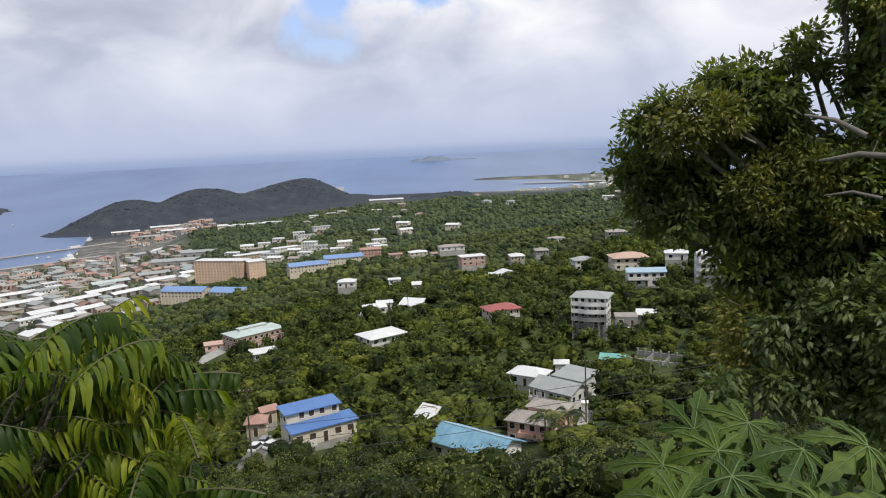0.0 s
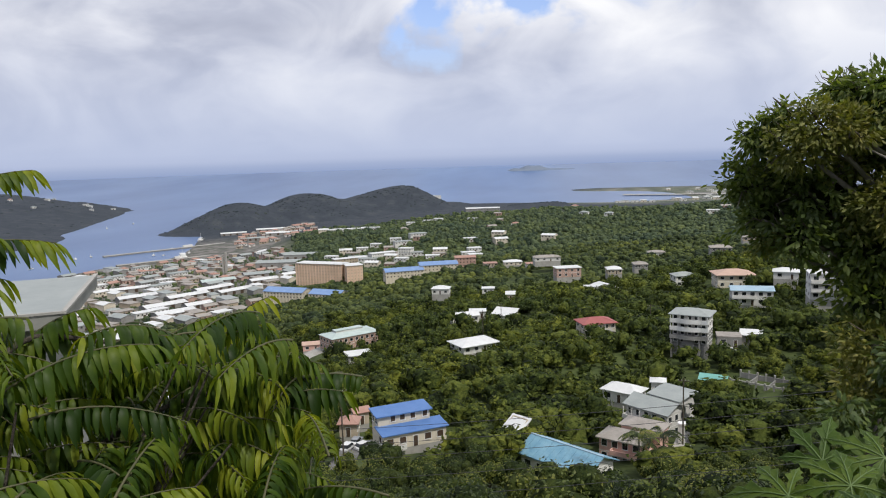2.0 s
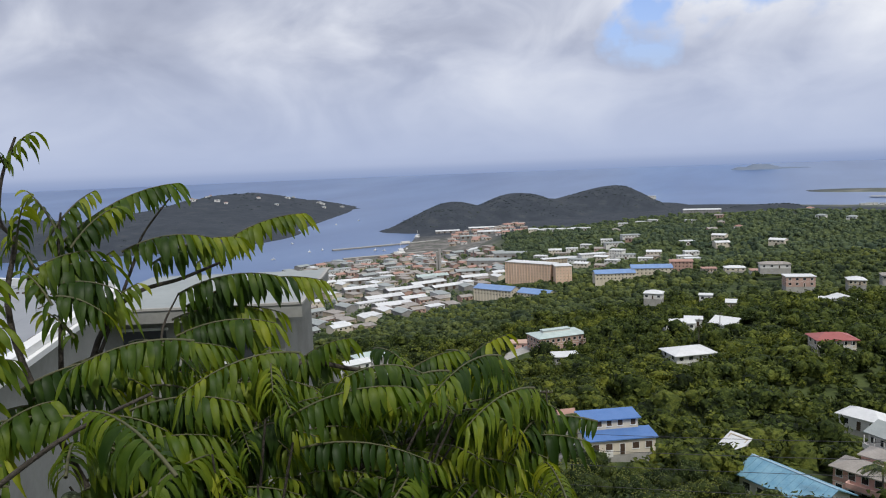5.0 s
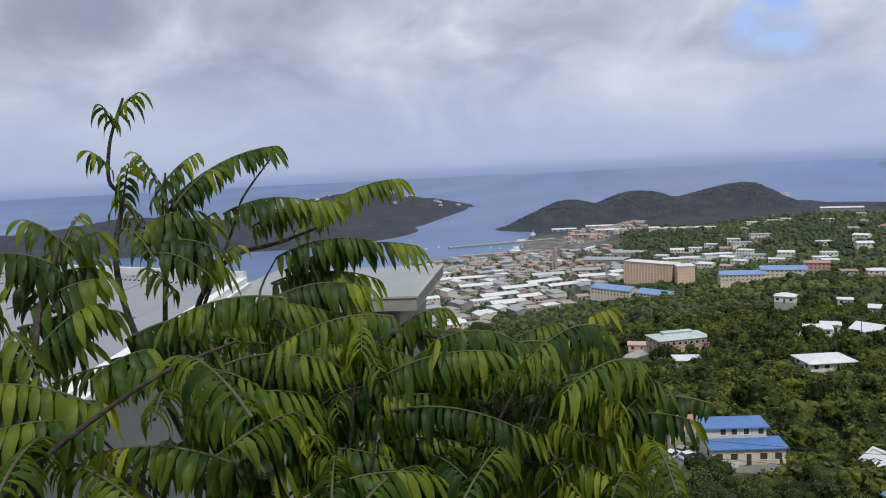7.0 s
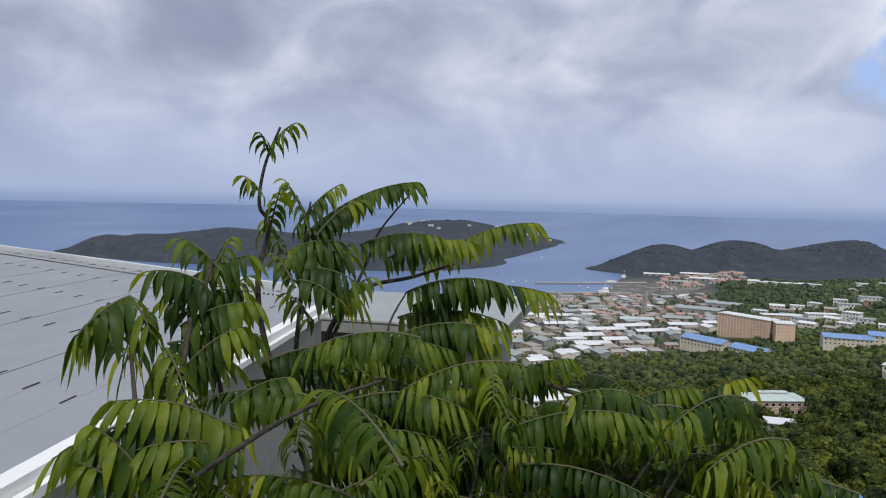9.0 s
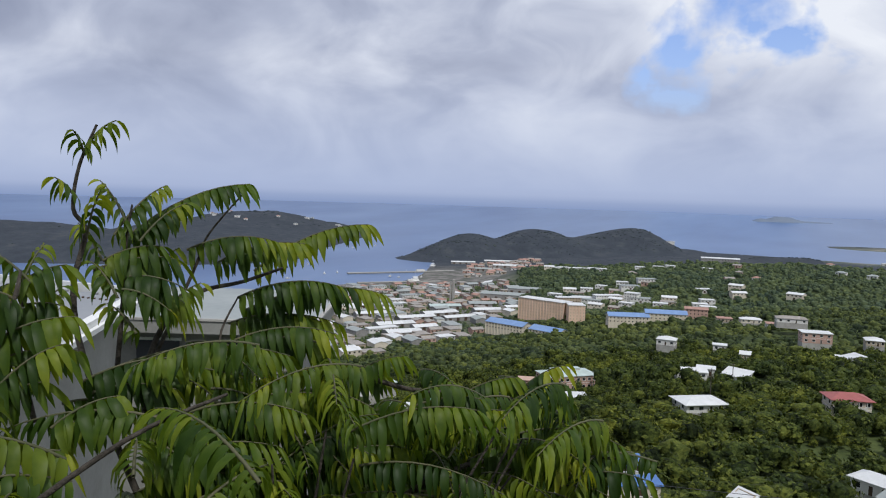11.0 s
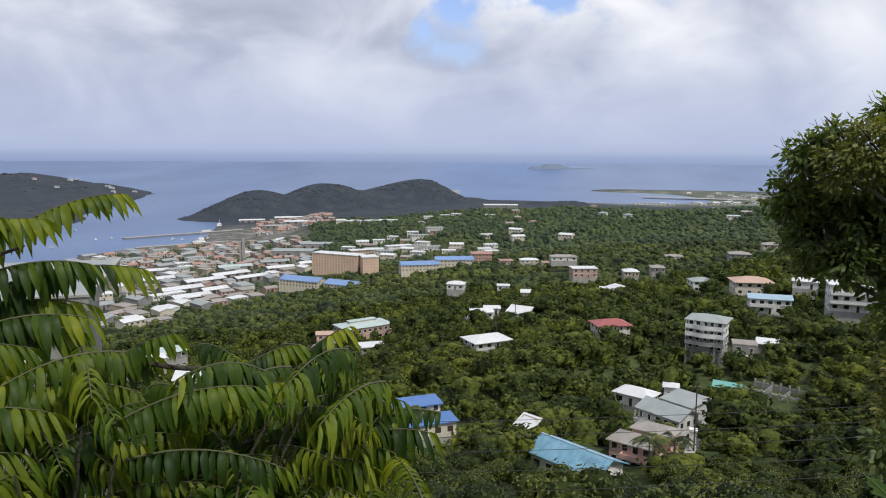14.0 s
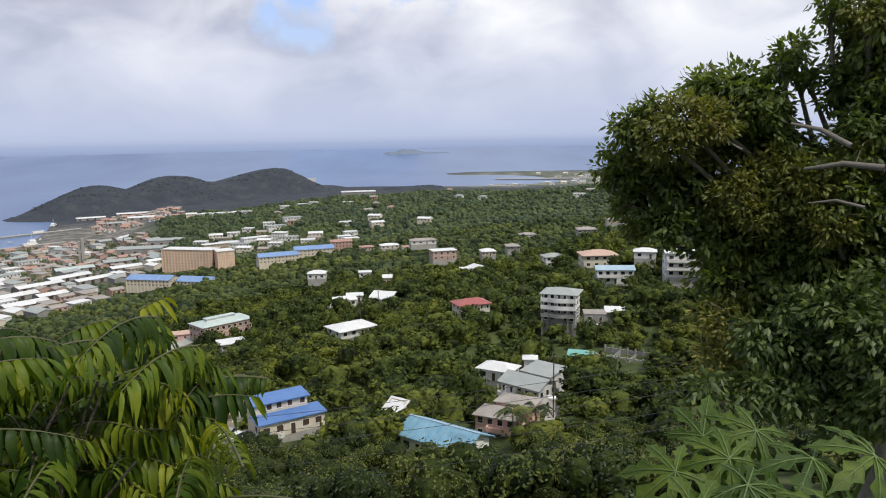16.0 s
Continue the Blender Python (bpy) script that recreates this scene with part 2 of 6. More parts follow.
def ground_material():
    m = bpy.data.materials.new("ground")
    m.use_nodes = True
    w = Net(m.node_tree)
    co = w.n("NewGeometry").outputs["Position"]
    z = w.n("SeparateXYZ", {0: co}).outputs[2]
    fine, wide = w.noise(co, 0.25, 6.0), w.noise(co, 0.02, 4.0)
    green = w.ramp(w.math("ADD", w.math("MULTIPLY", fine, 0.6), w.math("MULTIPLY", wide, 0.4)),
                   (0.36, (0.025, 0.036, 0.014)), (0.5, (0.055, 0.075, 0.024)), (0.6, (0.082, 0.104, 0.032)), (0.74, (0.12, 0.115, 0.06)))
    town = w.ramp(w.noise(co, 0.05, 6.0, 0.7), (0.35, (0.05, 0.065, 0.045)), (0.5, (0.13, 0.125, 0.115)), (0.65, (0.24, 0.225, 0.21)))
    near_town = w.n("VectorMath", {0: co, 1: (-410.0, 800.0, 0.0)}, "DISTANCE").outputs["Value"]
    # far ground shares the scrub's bluish tone, haze mixed into its colour
    hazed_ground = w.ramp(w.noise(co, 0.03, 6.0, 0.65), (0.35, (0.032, 0.039, 0.050)), (0.55, (0.042, 0.050, 0.062)), (0.7, (0.062, 0.068, 0.074)))
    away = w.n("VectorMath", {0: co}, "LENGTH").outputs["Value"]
    green = w.mix(w.maprange(away, 1150.0, 1350.0), green, hazed_ground)
    shore = w.n("VectorMath", {0: co, 1: (450.0, 2560.0, 0.0)}, "DISTANCE").outputs["Value"]
    flats = w.ramp(w.noise(co, 0.012, 5.0, 0.65), (0.38, (0.060, 0.078, 0.060)), (0.52, (0.12, 0.132, 0.10)), (0.66, (0.24, 0.225, 0.19)))
    green = w.mix(w.maprange(shore, 450.0, 620.0, 1.0, 0.0), green, flats)
    low = w.math("ADD", z, w.math("MULTIPLY", w.math("SUBTRACT", w.noise(co, 0.012, 3.0), 0.5), 14.0))
    c = w.mix(w.math("MULTIPLY", w.maprange(low, 9.0, 17.0, 1.0, 0.0), w.maprange(near_town, 480.0, 640.0, 1.0, 0.0)), green, town)
    p = w.n("BsdfPrincipled", {"Base Color": c, "Roughness": 0.95, "Specular IOR Level": 0.2})
    b = w.n("Bump", {"Height": fine, "Strength": 0.6, "Distance": 0.6})
    w.t.links.new(b.outputs[0], p.inputs["Normal"])
    w.t.links.new(p.outputs[0], w.n("OutputMaterial").inputs[0])
    return m


def water_material():
    m = bpy.data.materials.new("sea water")
    m.use_nodes = True
    w = Net(m.node_tree)
    co = w.n("NewGeometry").outputs["Position"]
    c = w.ramp(w.noise(w.n("VectorMath", {0: co, 1: (1.0, 0.35, 1.0)}, operation="MULTIPLY").outputs[0], 0.004, 5.0),
               (0.35, (0.055, 0.108, 0.245)), (0.6, (0.085, 0.150, 0.30)), (0.8, (0.13, 0.195, 0.34)))
    p = w.n("BsdfPrincipled", {"Base Color": c, "Roughness": 0.28, "IOR": 1.33, "Specular IOR Level": 0.3})
    b = w.n("Bump", {"Height": w.noise(co, 0.12, 6.0, 0.6), "Strength": 0.14, "Distance": 0.6})
    w.t.links.new(b.outputs[0], p.inputs["Normal"])
    w.t.links.new(p.outputs[0], w.n("OutputMaterial").inputs[0])
    return m


M["ground"], M["water"] = ground_material(), water_material()
M["white_wall"] = surface("white painted render", ((0.60, 0.59, 0.56), (0.72, 0.71, 0.68)), 0.5, 0.85, bump=0.1, stain=0.25)
M["cream_wall"] = surface("cream painted render", ((0.56, 0.50, 0.40), (0.66, 0.60, 0.49)), 0.5, 0.85, bump=0.1, stain=0.2)
M["pink_wall"] = surface("pink painted render", ((0.66, 0.40, 0.34), (0.78, 0.50, 0.43)), 0.5, 0.85, bump=0.1, stain=0.2)
M["rose_wall"] = surface("dusty rose render", ((0.42, 0.27, 0.22), (0.52, 0.35, 0.29)), 0.4, 0.9, stain=0.25)
M["orange_wall"] = surface("orange tan render", ((0.60, 0.43, 0.31), (0.73, 0.55, 0.42)), 0.12, 0.9, stain=0.2)
M["grey_wall"] = surface("grey bare concrete", ((0.20, 0.20, 0.19), (0.32, 0.31, 0.30)), 0.5, 0.95, bump=0.2, stain=0.45)
M["tan_wall"] = surface("tan painted render", ((0.40, 0.33, 0.25), (0.50, 0.42, 0.32)), 0.5, 0.9, stain=0.3)
M["white_roof"] = surface("white coated roof", ((0.54, 0.55, 0.55), (0.69, 0.70, 0.70)), 0.25, 0.6, stain=0.28)
M["grey_roof"] = surface("pale grey metal roof", ((0.24, 0.265, 0.26), (0.34, 0.365, 0.35)), 0.35, 0.5, stain=0.15)
M["old_roof"] = surface("weathered concrete roof", ((0.22, 0.20, 0.18), (0.38, 0.35, 0.32)), 0.4, 0.9, stain=0.55)
M["blue_roof"] = surface("blue painted metal roof", ((0.065, 0.150, 0.36), (0.11, 0.21, 0.45)), 0.4, 0.5, stain=0.1)
M["cyan_roof"] = surface("faded light blue roof", ((0.09, 0.23, 0.34), (0.22, 0.38, 0.47)), 0.55, 0.6, stain=0.5)
M["pale_blue_roof"] = surface("pale blue painted roof", ((0.26, 0.38, 0.47), (0.36, 0.47, 0.55)), 0.4, 0.6, stain=0.15)
M["slate_blue_roof"] = surface("slate blue roof", ((0.13, 0.22, 0.42), (0.22, 0.33, 0.54)), 0.2, 0.6, stain=0.15)
M["red_roof"] = surface("red painted roof", ((0.26, 0.075, 0.07), (0.36, 0.12, 0.11)), 0.4, 0.6, stain=0.15)
# terracotta with its red muted in the colour for haze over the town
M["rust_roof"] = surface("haze-muted terracotta roof", ((0.30, 0.165, 0.13), (0.42, 0.27, 0.22)), 0.3, 0.8, stain=0.2)
M["peach_roof"] = surface("peach painted roof", ((0.42, 0.29, 0.23), (0.52, 0.37, 0.30)), 0.3, 0.8, stain=0.2)
M["teal_roof"] = surface("turquoise painted roof", ((0.13, 0.34, 0.31), (0.20, 0.44, 0.39)), 0.3, 0.7, stain=0.1)
M["green_roof"] = surface("pale green metal roof", ((0.34, 0.42, 0.40), (0.50, 0.57, 0.55)), 0.3, 0.6, stain=0.2)
M["trim"] = surface("white trim paint", ((0.68, 0.68, 0.66), (0.8, 0.8, 0.78)), 1.0, 0.6, stain=0.1)
M["dark_trim"] = surface("dark brown shutter", ((0.045, 0.028, 0.018), (0.08, 0.05, 0.03)), 1.0, 0.7)
M["asphalt"] = surface("worn asphalt", ((0.10, 0.10, 0.098), (0.19, 0.185, 0.18)), 0.25, 0.95, bump=0.2, stain=0.2)
M["concrete"] = surface("pale concrete", ((0.30, 0.29, 0.27), (0.42, 0.41, 0.38)), 0.4, 0.95, bump=0.15, stain=0.3)
M["wood_pole"] = surface("tarred wooden pole", ((0.05, 0.04, 0.03), (0.10, 0.085, 0.065)), 3.0, 0.9)
M["cable"] = surface("grey weathered cable", ((0.045, 0.045, 0.05), (0.08, 0.08, 0.085)), 3.0, 0.6)
M["tyre"] = surface("black rubber", ((0.015, 0.015, 0.015), (0.03, 0.03, 0.03)), 4.0, 0.9)
M["metal_roof_near"] = surface("pale grey coated sheet roof", ((0.23, 0.243, 0.26), (0.28, 0.293, 0.31)), 0.6, 0.6, stain=0.12)
M["near_wall"] = surface("grey green painted wall", ((0.22, 0.22, 0.205), (0.30, 0.30, 0.275)), 0.9, 0.9, bump=0.15, stain=0.4)
glass = bpy.data.materials.new("dark window glass")
glass.use_nodes = True
gn = Net(glass.node_tree)
gp = gn.n("BsdfPrincipled", {"Base Color": gn.ramp(gn.n("ObjectInfo").outputs["Random"], (0.0, (0.012, 0.014, 0.016)), (1.0, (0.05, 0.055, 0.06))), "Roughness": 0.12})
glass.node_tree.links.new(gp.outputs[0], gn.n("OutputMaterial").inputs[0])
M["glass"] = glass

# ---- the lie of the land: eye over the origin at 150 m, sea at 0 out to 3 km ----
RINGS = (0, 12, 40, 80, 120, 170, 260, 350, 480, 650, 850, 1100, 1400, 1800, 2400, 3100)
SLOPES = {}


def slope(bearing, *heights):
    """Heights of the ground at RINGS metres along one bearing, in degrees left of straight ahead."""
    SLOPES[bearing] = heights


slope(-180, 148.3, 150, 158, 170, 185, 200, 230, 260, 300, 340, 380, 400, 380, 300, 200, 100)
slope(-100, 148.3, 147, 146, 144, 142, 141, 142, 145, 150, 158, 165, 165, 150, 110, 60, 20)
slope(-60, 148.3, 144, 134, 122, 116, 112, 110, 112, 118, 125, 120, 110, 95, 60, 20, 3)
slope(-30, 148.3, 143, 130, 116, 110, 106, 103, 104, 102, 100, 95, 92, 80, 45, 6, 3)
slope(-16, 148.3, 142.5, 128, 109, 96, 89, 89, 91, 83, 70, 64, 73, 55, 25, 3, 3)
slope(-5, 148.3, 142, 127, 106, 92.5, 86.5, 84, 78, 68, 53, 54, 60, 45, 14, -5, 2)
slope(6, 148.3, 142, 126, 106, 95, 88, 79, 73, 64, 44, 38, 47, 44, 20, -3, -5)
slope(16, 148.3, 142, 126, 107, 96, 86, 70, 61, 48, 32, 22, 27, 28, 8, 2, -4)
slope(24, 148.3, 142, 125, 106, 92, 83, 66, 48, 30, 17, 8, 3, 3, 1, -4, -6)
slope(31, 148.3, 142, 125, 105, 90, 82, 69, 50, 27, 13, 7, 2, -4, -6, -6, -6)
slope(45, 148.3, 143, 130, 106, 88, 76, 55, 36, 18, 8, 3, -3, -6, -6, -6, -6)
slope(75, 148.3, 144, 134, 112, 92, 78, 60, 40, 20, 8, 2, -4, -6, -6, -6, -6)
slope(110, 148.3, 147, 143, 132, 120, 108, 90, 75, 60, 45, 35, 25, 15, 5, -4, -6)
slope(180, 148.3, 150, 158, 170, 185, 200, 230, 260, 300, 340, 380, 400, 380, 300, 200, 100)
BEARINGS = sorted(SLOPES)
TABLE = np.array([SLOPES[b] for b in BEARINGS], float)


def spot(bearing, dist):
    a = radians(bearing)
    return (-math.sin(a) * dist, math.cos(a) * dist)


def ridge(x, y, a, b, ha, hb, wide):
    """A rounded ridge between two points, each given by bearing and distance."""
    (ax, ay), (bx, by) = spot(*a), spot(*b)
    vx, vy = bx - ax, by - ay
    t = np.clip(((x - ax) * vx + (y - ay) * vy) / (vx * vx + vy * vy), 0, 1)
    d = np.hypot(x - ax - t * vx, y - ay - t * vy) / wide
    k = np.clip(1 - d * d, 0, 1)
    return (ha + (hb - ha) * t) * k ** 1.3 * (1 + 0.15 * k)


def wrinkle(x, y, s):
    return (np.sin(x / s + 1.3 * np.sin(y / s * 0.7)) + np.sin(y / s * 1.21 + 1.7 * np.sin(x / s * 0.53 + 2.0))) * 0.5


def ground_height(x, y):
    x, y = np.asarray(x, float), np.asarray(y, float)
    r, bearing = np.hypot(x, y), np.degrees(np.arctan2(-x, y))
    cols = np.stack([np.interp(r, RINGS, TABLE[i]) for i in range(len(BEARINGS))])
    k = np.clip(np.searchsorted(BEARINGS, bearing) - 1, 0, len(BEARINGS) - 2)
    lo, hi = np.array(BEARINGS)[k], np.array(BEARINGS)[k + 1]
    t = (bearing - lo) / (hi - lo)
    t = t * t * (3 - 2 * t)
    idx = np.arange(x.size).reshape(x.shape)
    flat = cols.reshape(len(BEARINGS), -1)
    z = flat[k.ravel(), idx.ravel()].reshape(x.shape) * (1 - t) + flat[k.ravel() + 1, idx.ravel()].reshape(x.shape) * t
    rough = np.clip((r - 60) / 300, 0, 1) * np.clip((z - 3) / 30, 0, 1)
    z = z + rough * (4.2 * wrinkle(x, y, 62) + 1.5 * wrinkle(x + 40, y - 70, 23))
    hills = np.maximum.reduce([
        ridge(x, y, (24.3, 1740), (23.4, 1790), 40, 50, 150), ridge(x, y, (23.4, 1790), (21.6, 1810), 50, 40, 170), ridge(x, y, (21.6, 1810), (18.3, 1860), 40, 66, 190),
        ridge(x, y, (18.3, 1860), (15.2, 1940), 66, 46, 190), ridge(x, y, (15.2, 1940), (11.4, 2020), 46, 63, 200),
        ridge(x, y, (27.0, 1690), (24.3, 1750), 12, 40, 95), ridge(x, y, (11.4, 2020), (7.6, 2060), 60, 24, 170),
        ridge(x, y, (1.6, 1900), (-1.0, 1900), 26, 26, 90),
        ridge(x, y, (65.5, 2080), (63.5, 2040), 36, 34, 120), ridge(x, y, (61.5, 1990), (57, 1930), 44, 54, 290), ridge(x, y, (57, 1930), (46, 1800), 54, 32, 350),
        ridge(x, y, (46, 2050), (40.5, 2620), 38, 68, 420), ridge(x, y, (40.5, 2620), (36, 2820), 68, 34, 250),
        ridge(x, y, (36, 2820), (33.4, 2860), 34, 9, 130), ridge(x, y, (32.4, 2700), (34.5, 2660), 8, 12, 90)])
    hills = hills * (1 + 0.10 * wrinkle(x, y, 70) + 0.05 * wrinkle(x + 9, y, 21))
    return np.maximum(z, np.where(hills > 0.2, hills - 3.0, -6))


def mesh_of(name, verts, faces, material, smooth=True):
    """A mesh from arrays of points and of three- or four-cornered faces."""
    verts, faces = np.asarray(verts, np.float32), np.asarray(faces, np.int32)
    me = bpy.data.meshes.new(name)
    n, k = faces.shape
    me.vertices.add(len(verts))
    me.vertices.foreach_set("co", verts.ravel())
    me.loops.add(n * k)
    me.loops.foreach_set("vertex_index", faces.ravel())
    me.polygons.add(n)
    me.polygons.foreach_set("loop_start", np.arange(n, dtype=np.int32) * k)
    me.polygons.foreach_set("use_smooth", np.full(n, smooth))
    me.materials.append(material)
    me.update(calc_edges=True)
    return me


def polar_sheet(bearings, dists, height):
    b, d = np.meshgrid(np.radians(bearings), dists, indexing="ij")
    x, y = -np.sin(b) * d, np.cos(b) * d
    z = height(x, y)
    n, m = b.shape
    i, j = np.meshgrid(np.arange(n - 1), np.arange(m - 1), indexing="ij")
    q = (i * m + j).ravel()
    return np.stack([x.ravel(), y.ravel(), z.ravel()], 1), np.stack([q, q + 1, q + m + 1, q + m], 1)


around = np.concatenate([np.arange(-180, -44, 4.0), np.arange(-44, 78, 0.5), np.arange(78, 181, 3.0)])
around[-1] = 180.0
outward = np.concatenate([np.linspace(0.0, 60, 40), np.geomspace(62, 3400, 190)])
v, fc = polar_sheet(around, outward, ground_height)
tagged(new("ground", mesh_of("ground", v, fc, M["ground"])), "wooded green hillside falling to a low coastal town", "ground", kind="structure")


# bent up past 3 km to fit the horizon in the camera's view
def sea_height(x, y):
    d = np.hypot(x, y)
    return 86.0 * np.clip((d - 3000) / 1600, 0, 1) ** 1.5


v, fc = polar_sheet(np.linspace(-180, 180, 181), np.concatenate([[0.5, 500], np.geomspace(700, 4600, 70)]), sea_height)
tagged(new("water", mesh_of("water", v, fc, M["water"])), "calm blue-grey sea under a pale sky", "sea", kind="structure")

# ---- helpers for things ----


def part(name, bm, material, parent, label=""):
    me = bpy.data.meshes.new(name)
    bm.to_mesh(me)
    bm.free()
    me.materials.append(material)
    ob = new(name, me)
    ob.parent = parent
    if label:
        tagged(ob, label)
    return ob


def mesh_part(name, me, parent, label=""):
    ob = new(name, me)
    ob.parent = parent
    if label:
        tagged(ob, label)
    return ob


def thing(name, m, label, category, group=""):
    ob = new(name)
    ob.matrix_world = m
    return tagged(ob, label, category, group)


def box(bm, x0, y0, z0, x1, y1, z1):
    p = [bm.verts.new(c) for c in ((x0, y0, z0), (x1, y0, z0), (x1, y1, z0), (x0, y1, z0), (x0, y0, z1), (x1, y0, z1), (x1, y1, z1), (x0, y1, z1))]
    for f in ((3, 2, 1, 0), (4, 5, 6, 7), (0, 1, 5, 4), (1, 2, 6, 5), (2, 3, 7, 6), (3, 0, 4, 7)):
        bm.faces.new([p[i] for i in f])
    return bm


def boxed(*sizes):
    bm = bmesh.new()
    for s in sizes:
        box(bm, *s)
    return bm


def prism(bm, outline, thick):
    """A slab: an outline of points, thickened downward."""
    top = [bm.verts.new(c) for c in outline]
    low = [bm.verts.new((c[0], c[1], c[2] - thick)) for c in outline]
    bm.faces.new(top)
    bm.faces.new(low[::-1])
    for i in range(len(top)):
        j = (i + 1) % len(top)
        bm.faces.new((top[j], top[i], low[i], low[j]))
    return bm


def tube(points, radii, sides=7):
    """Points and faces of a tapered tube along points."""
    vs, fs = [], []
    pts = [Vector(p) for p in points]
    for i, p in enumerate(pts):
        d = (pts[min(i + 1, len(pts) - 1)] - pts[max(i - 1, 0)]).normalized()
        u = d.cross(Vector((0.3, 0.2, 1.0))).normalized()
        w = d.cross(u)
        for k in range(sides):
            a = 2 * math.pi * k / sides
            vs.append(p + (u * math.cos(a) + w * math.sin(a)) * radii[i])
    for i in range(len(pts) - 1):
        for k in range(sides):
            a, b = i * sides + k, i * sides + (k + 1) % sides
            fs.append((a, b, b + sides, a + sides))
    return np.array([tuple(p) for p in vs]), np.array(fs)


def tube_mesh(name, points, radii, material, sides=7):
    return mesh_of(name, *tube(points, radii, sides), material)


# ---- houses ----


def add_window(parent, x, z, w, h, wall_y, turn, shutter=False):
    """One window: a frame standing a little proud of its wall, a pane and a sill."""
    win = new("window")
    win.parent = parent
    win.matrix_local = Matrix.Rotation(turn, 4, "Z") @ pose(x, -wall_y, z)
    part("frame", boxed((-w / 2 - .08, -.05, -h / 2 - .08, -w / 2, .02, h / 2 + .08), (w / 2, -.05, -h / 2 - .08, w / 2 + .08, .02, h / 2 + .08),
                        (-w / 2, -.05, h / 2, w / 2, .02, h / 2 + .08), (-w / 2 - .12, -.12, -h / 2 - .12, w / 2 + .12, .02, -h / 2)), M["trim"], win)
    part("pane", boxed((-w / 2, -.02, -h / 2, w / 2, .015, h / 2)), M["dark_trim"] if shutter else M["glass"], win)
    return win


def make_roof(kind, w, d, z, over, rise):
    bm = bmesh.new()
    x, y = w / 2 + over, d / 2 + over
    if kind == "flat":
        prism(bm, ((-x, -y, z + .3), (x, -y, z + .3), (x, y, z + .3), (-x, y, z + .3)), .3)
    elif kind == "gable":        # ridge along x
        prism(bm, ((-x, -y, z + .1), (x, -y, z + .1), (x, 0, z + rise), (-x, 0, z + rise)), .18)
        prism(bm, ((-x, 0, z + rise), (x, 0, z + rise), (x, y, z + .1), (-x, y, z + .1)), .18)
    elif kind == "gable_y":      # ridge along y
        prism(bm, ((-x, -y, z + .1), (0, -y, z + rise), (0, y, z + rise), (-x, y, z + .1)), .18)
        prism(bm, ((0, -y, z + rise), (x, -y, z + .1), (x, y, z + .1), (0, y, z + rise)), .18)
    elif kind == "shed":         # low edge in front
        prism(bm, ((-x, -y, z + .12), (x, -y, z + .12), (x, y, z + rise), (-x, y, z + rise)), .2)
    else:                        # hip
        r = max(0.0, x - y * .95)
        s = max(0.0, y - x * .95)
        a, b = (-r, -s, z + rise), (r, s, z + rise)
        c = [(-x, -y, z + .1), (x, -y, z + .1), (x, y, z + .1), (-x, y, z + .1)]
        if r >= s:
            for o in ((c[0], c[1], b, a), (c[2], c[3], a, b), (c[1], c[2], b), (c[3], c[0], a)):
                prism(bm, o, .18)
        else:
            for o in ((c[1], c[2], b, a), (c[3], c[0], a, b), (c[0], c[1], a), (c[2], c[3], b)):
                prism(bm, o, .18)
    return bm


def wedge(corners, shift):
    """A thin three-cornered wall: corners, and the same corners moved by shift."""
    bm = bmesh.new()
    a = [bm.verts.new(p) for p in corners]
    b = [bm.verts.new(Vector(p) + Vector(shift)) for p in corners]
    bm.faces.new(a[::-1]), bm.faces.new(b)
    for i in range(3):
        bm.faces.new((a[i], a[(i + 1) % 3], b[(i + 1) % 3], b[i]))
    bmesh.ops.recalc_face_normals(bm, faces=bm.faces)
    return bm


def add_gables(parent, material, kind, w, d, z, rise, m=None):
    """The upper walls that close a gable or the high side of a shed roof, each its own part."""
    if kind == "gable":
        made = [wedge(((x, -d / 2, z), (x, d / 2, z), (x, 0, z + rise - .15)), (.2, 0, 0)) for x in (-w / 2, w / 2 - .2)]
    elif kind == "gable_y":
        made = [wedge(((-w / 2, y, z), (w / 2, y, z), (0, y, z + rise - .15)), (0, .2, 0)) for y in (-d / 2, d / 2 - .2)]
    else:
        made = [wedge(((x, -d / 2, z), (x, d / 2 - .2, z), (x, d / 2 - .2, z + rise - .2)), (.2, 0, 0)) for x in (-w / 2, w / 2 - .2)]
        made.append(boxed((-w / 2, d / 2 - .2, z, w / 2, d / 2, z + rise - .2)))
    for bm in made:
        ob = part("gable_wall", bm, material, parent)
        if m:
            ob.matrix_local = m


CLEAR = []      # places kept free of trees: x, y, radius


def keep_clear(bearing, dist, radius):
    CLEAR.append((*spot(bearing, dist), radius))


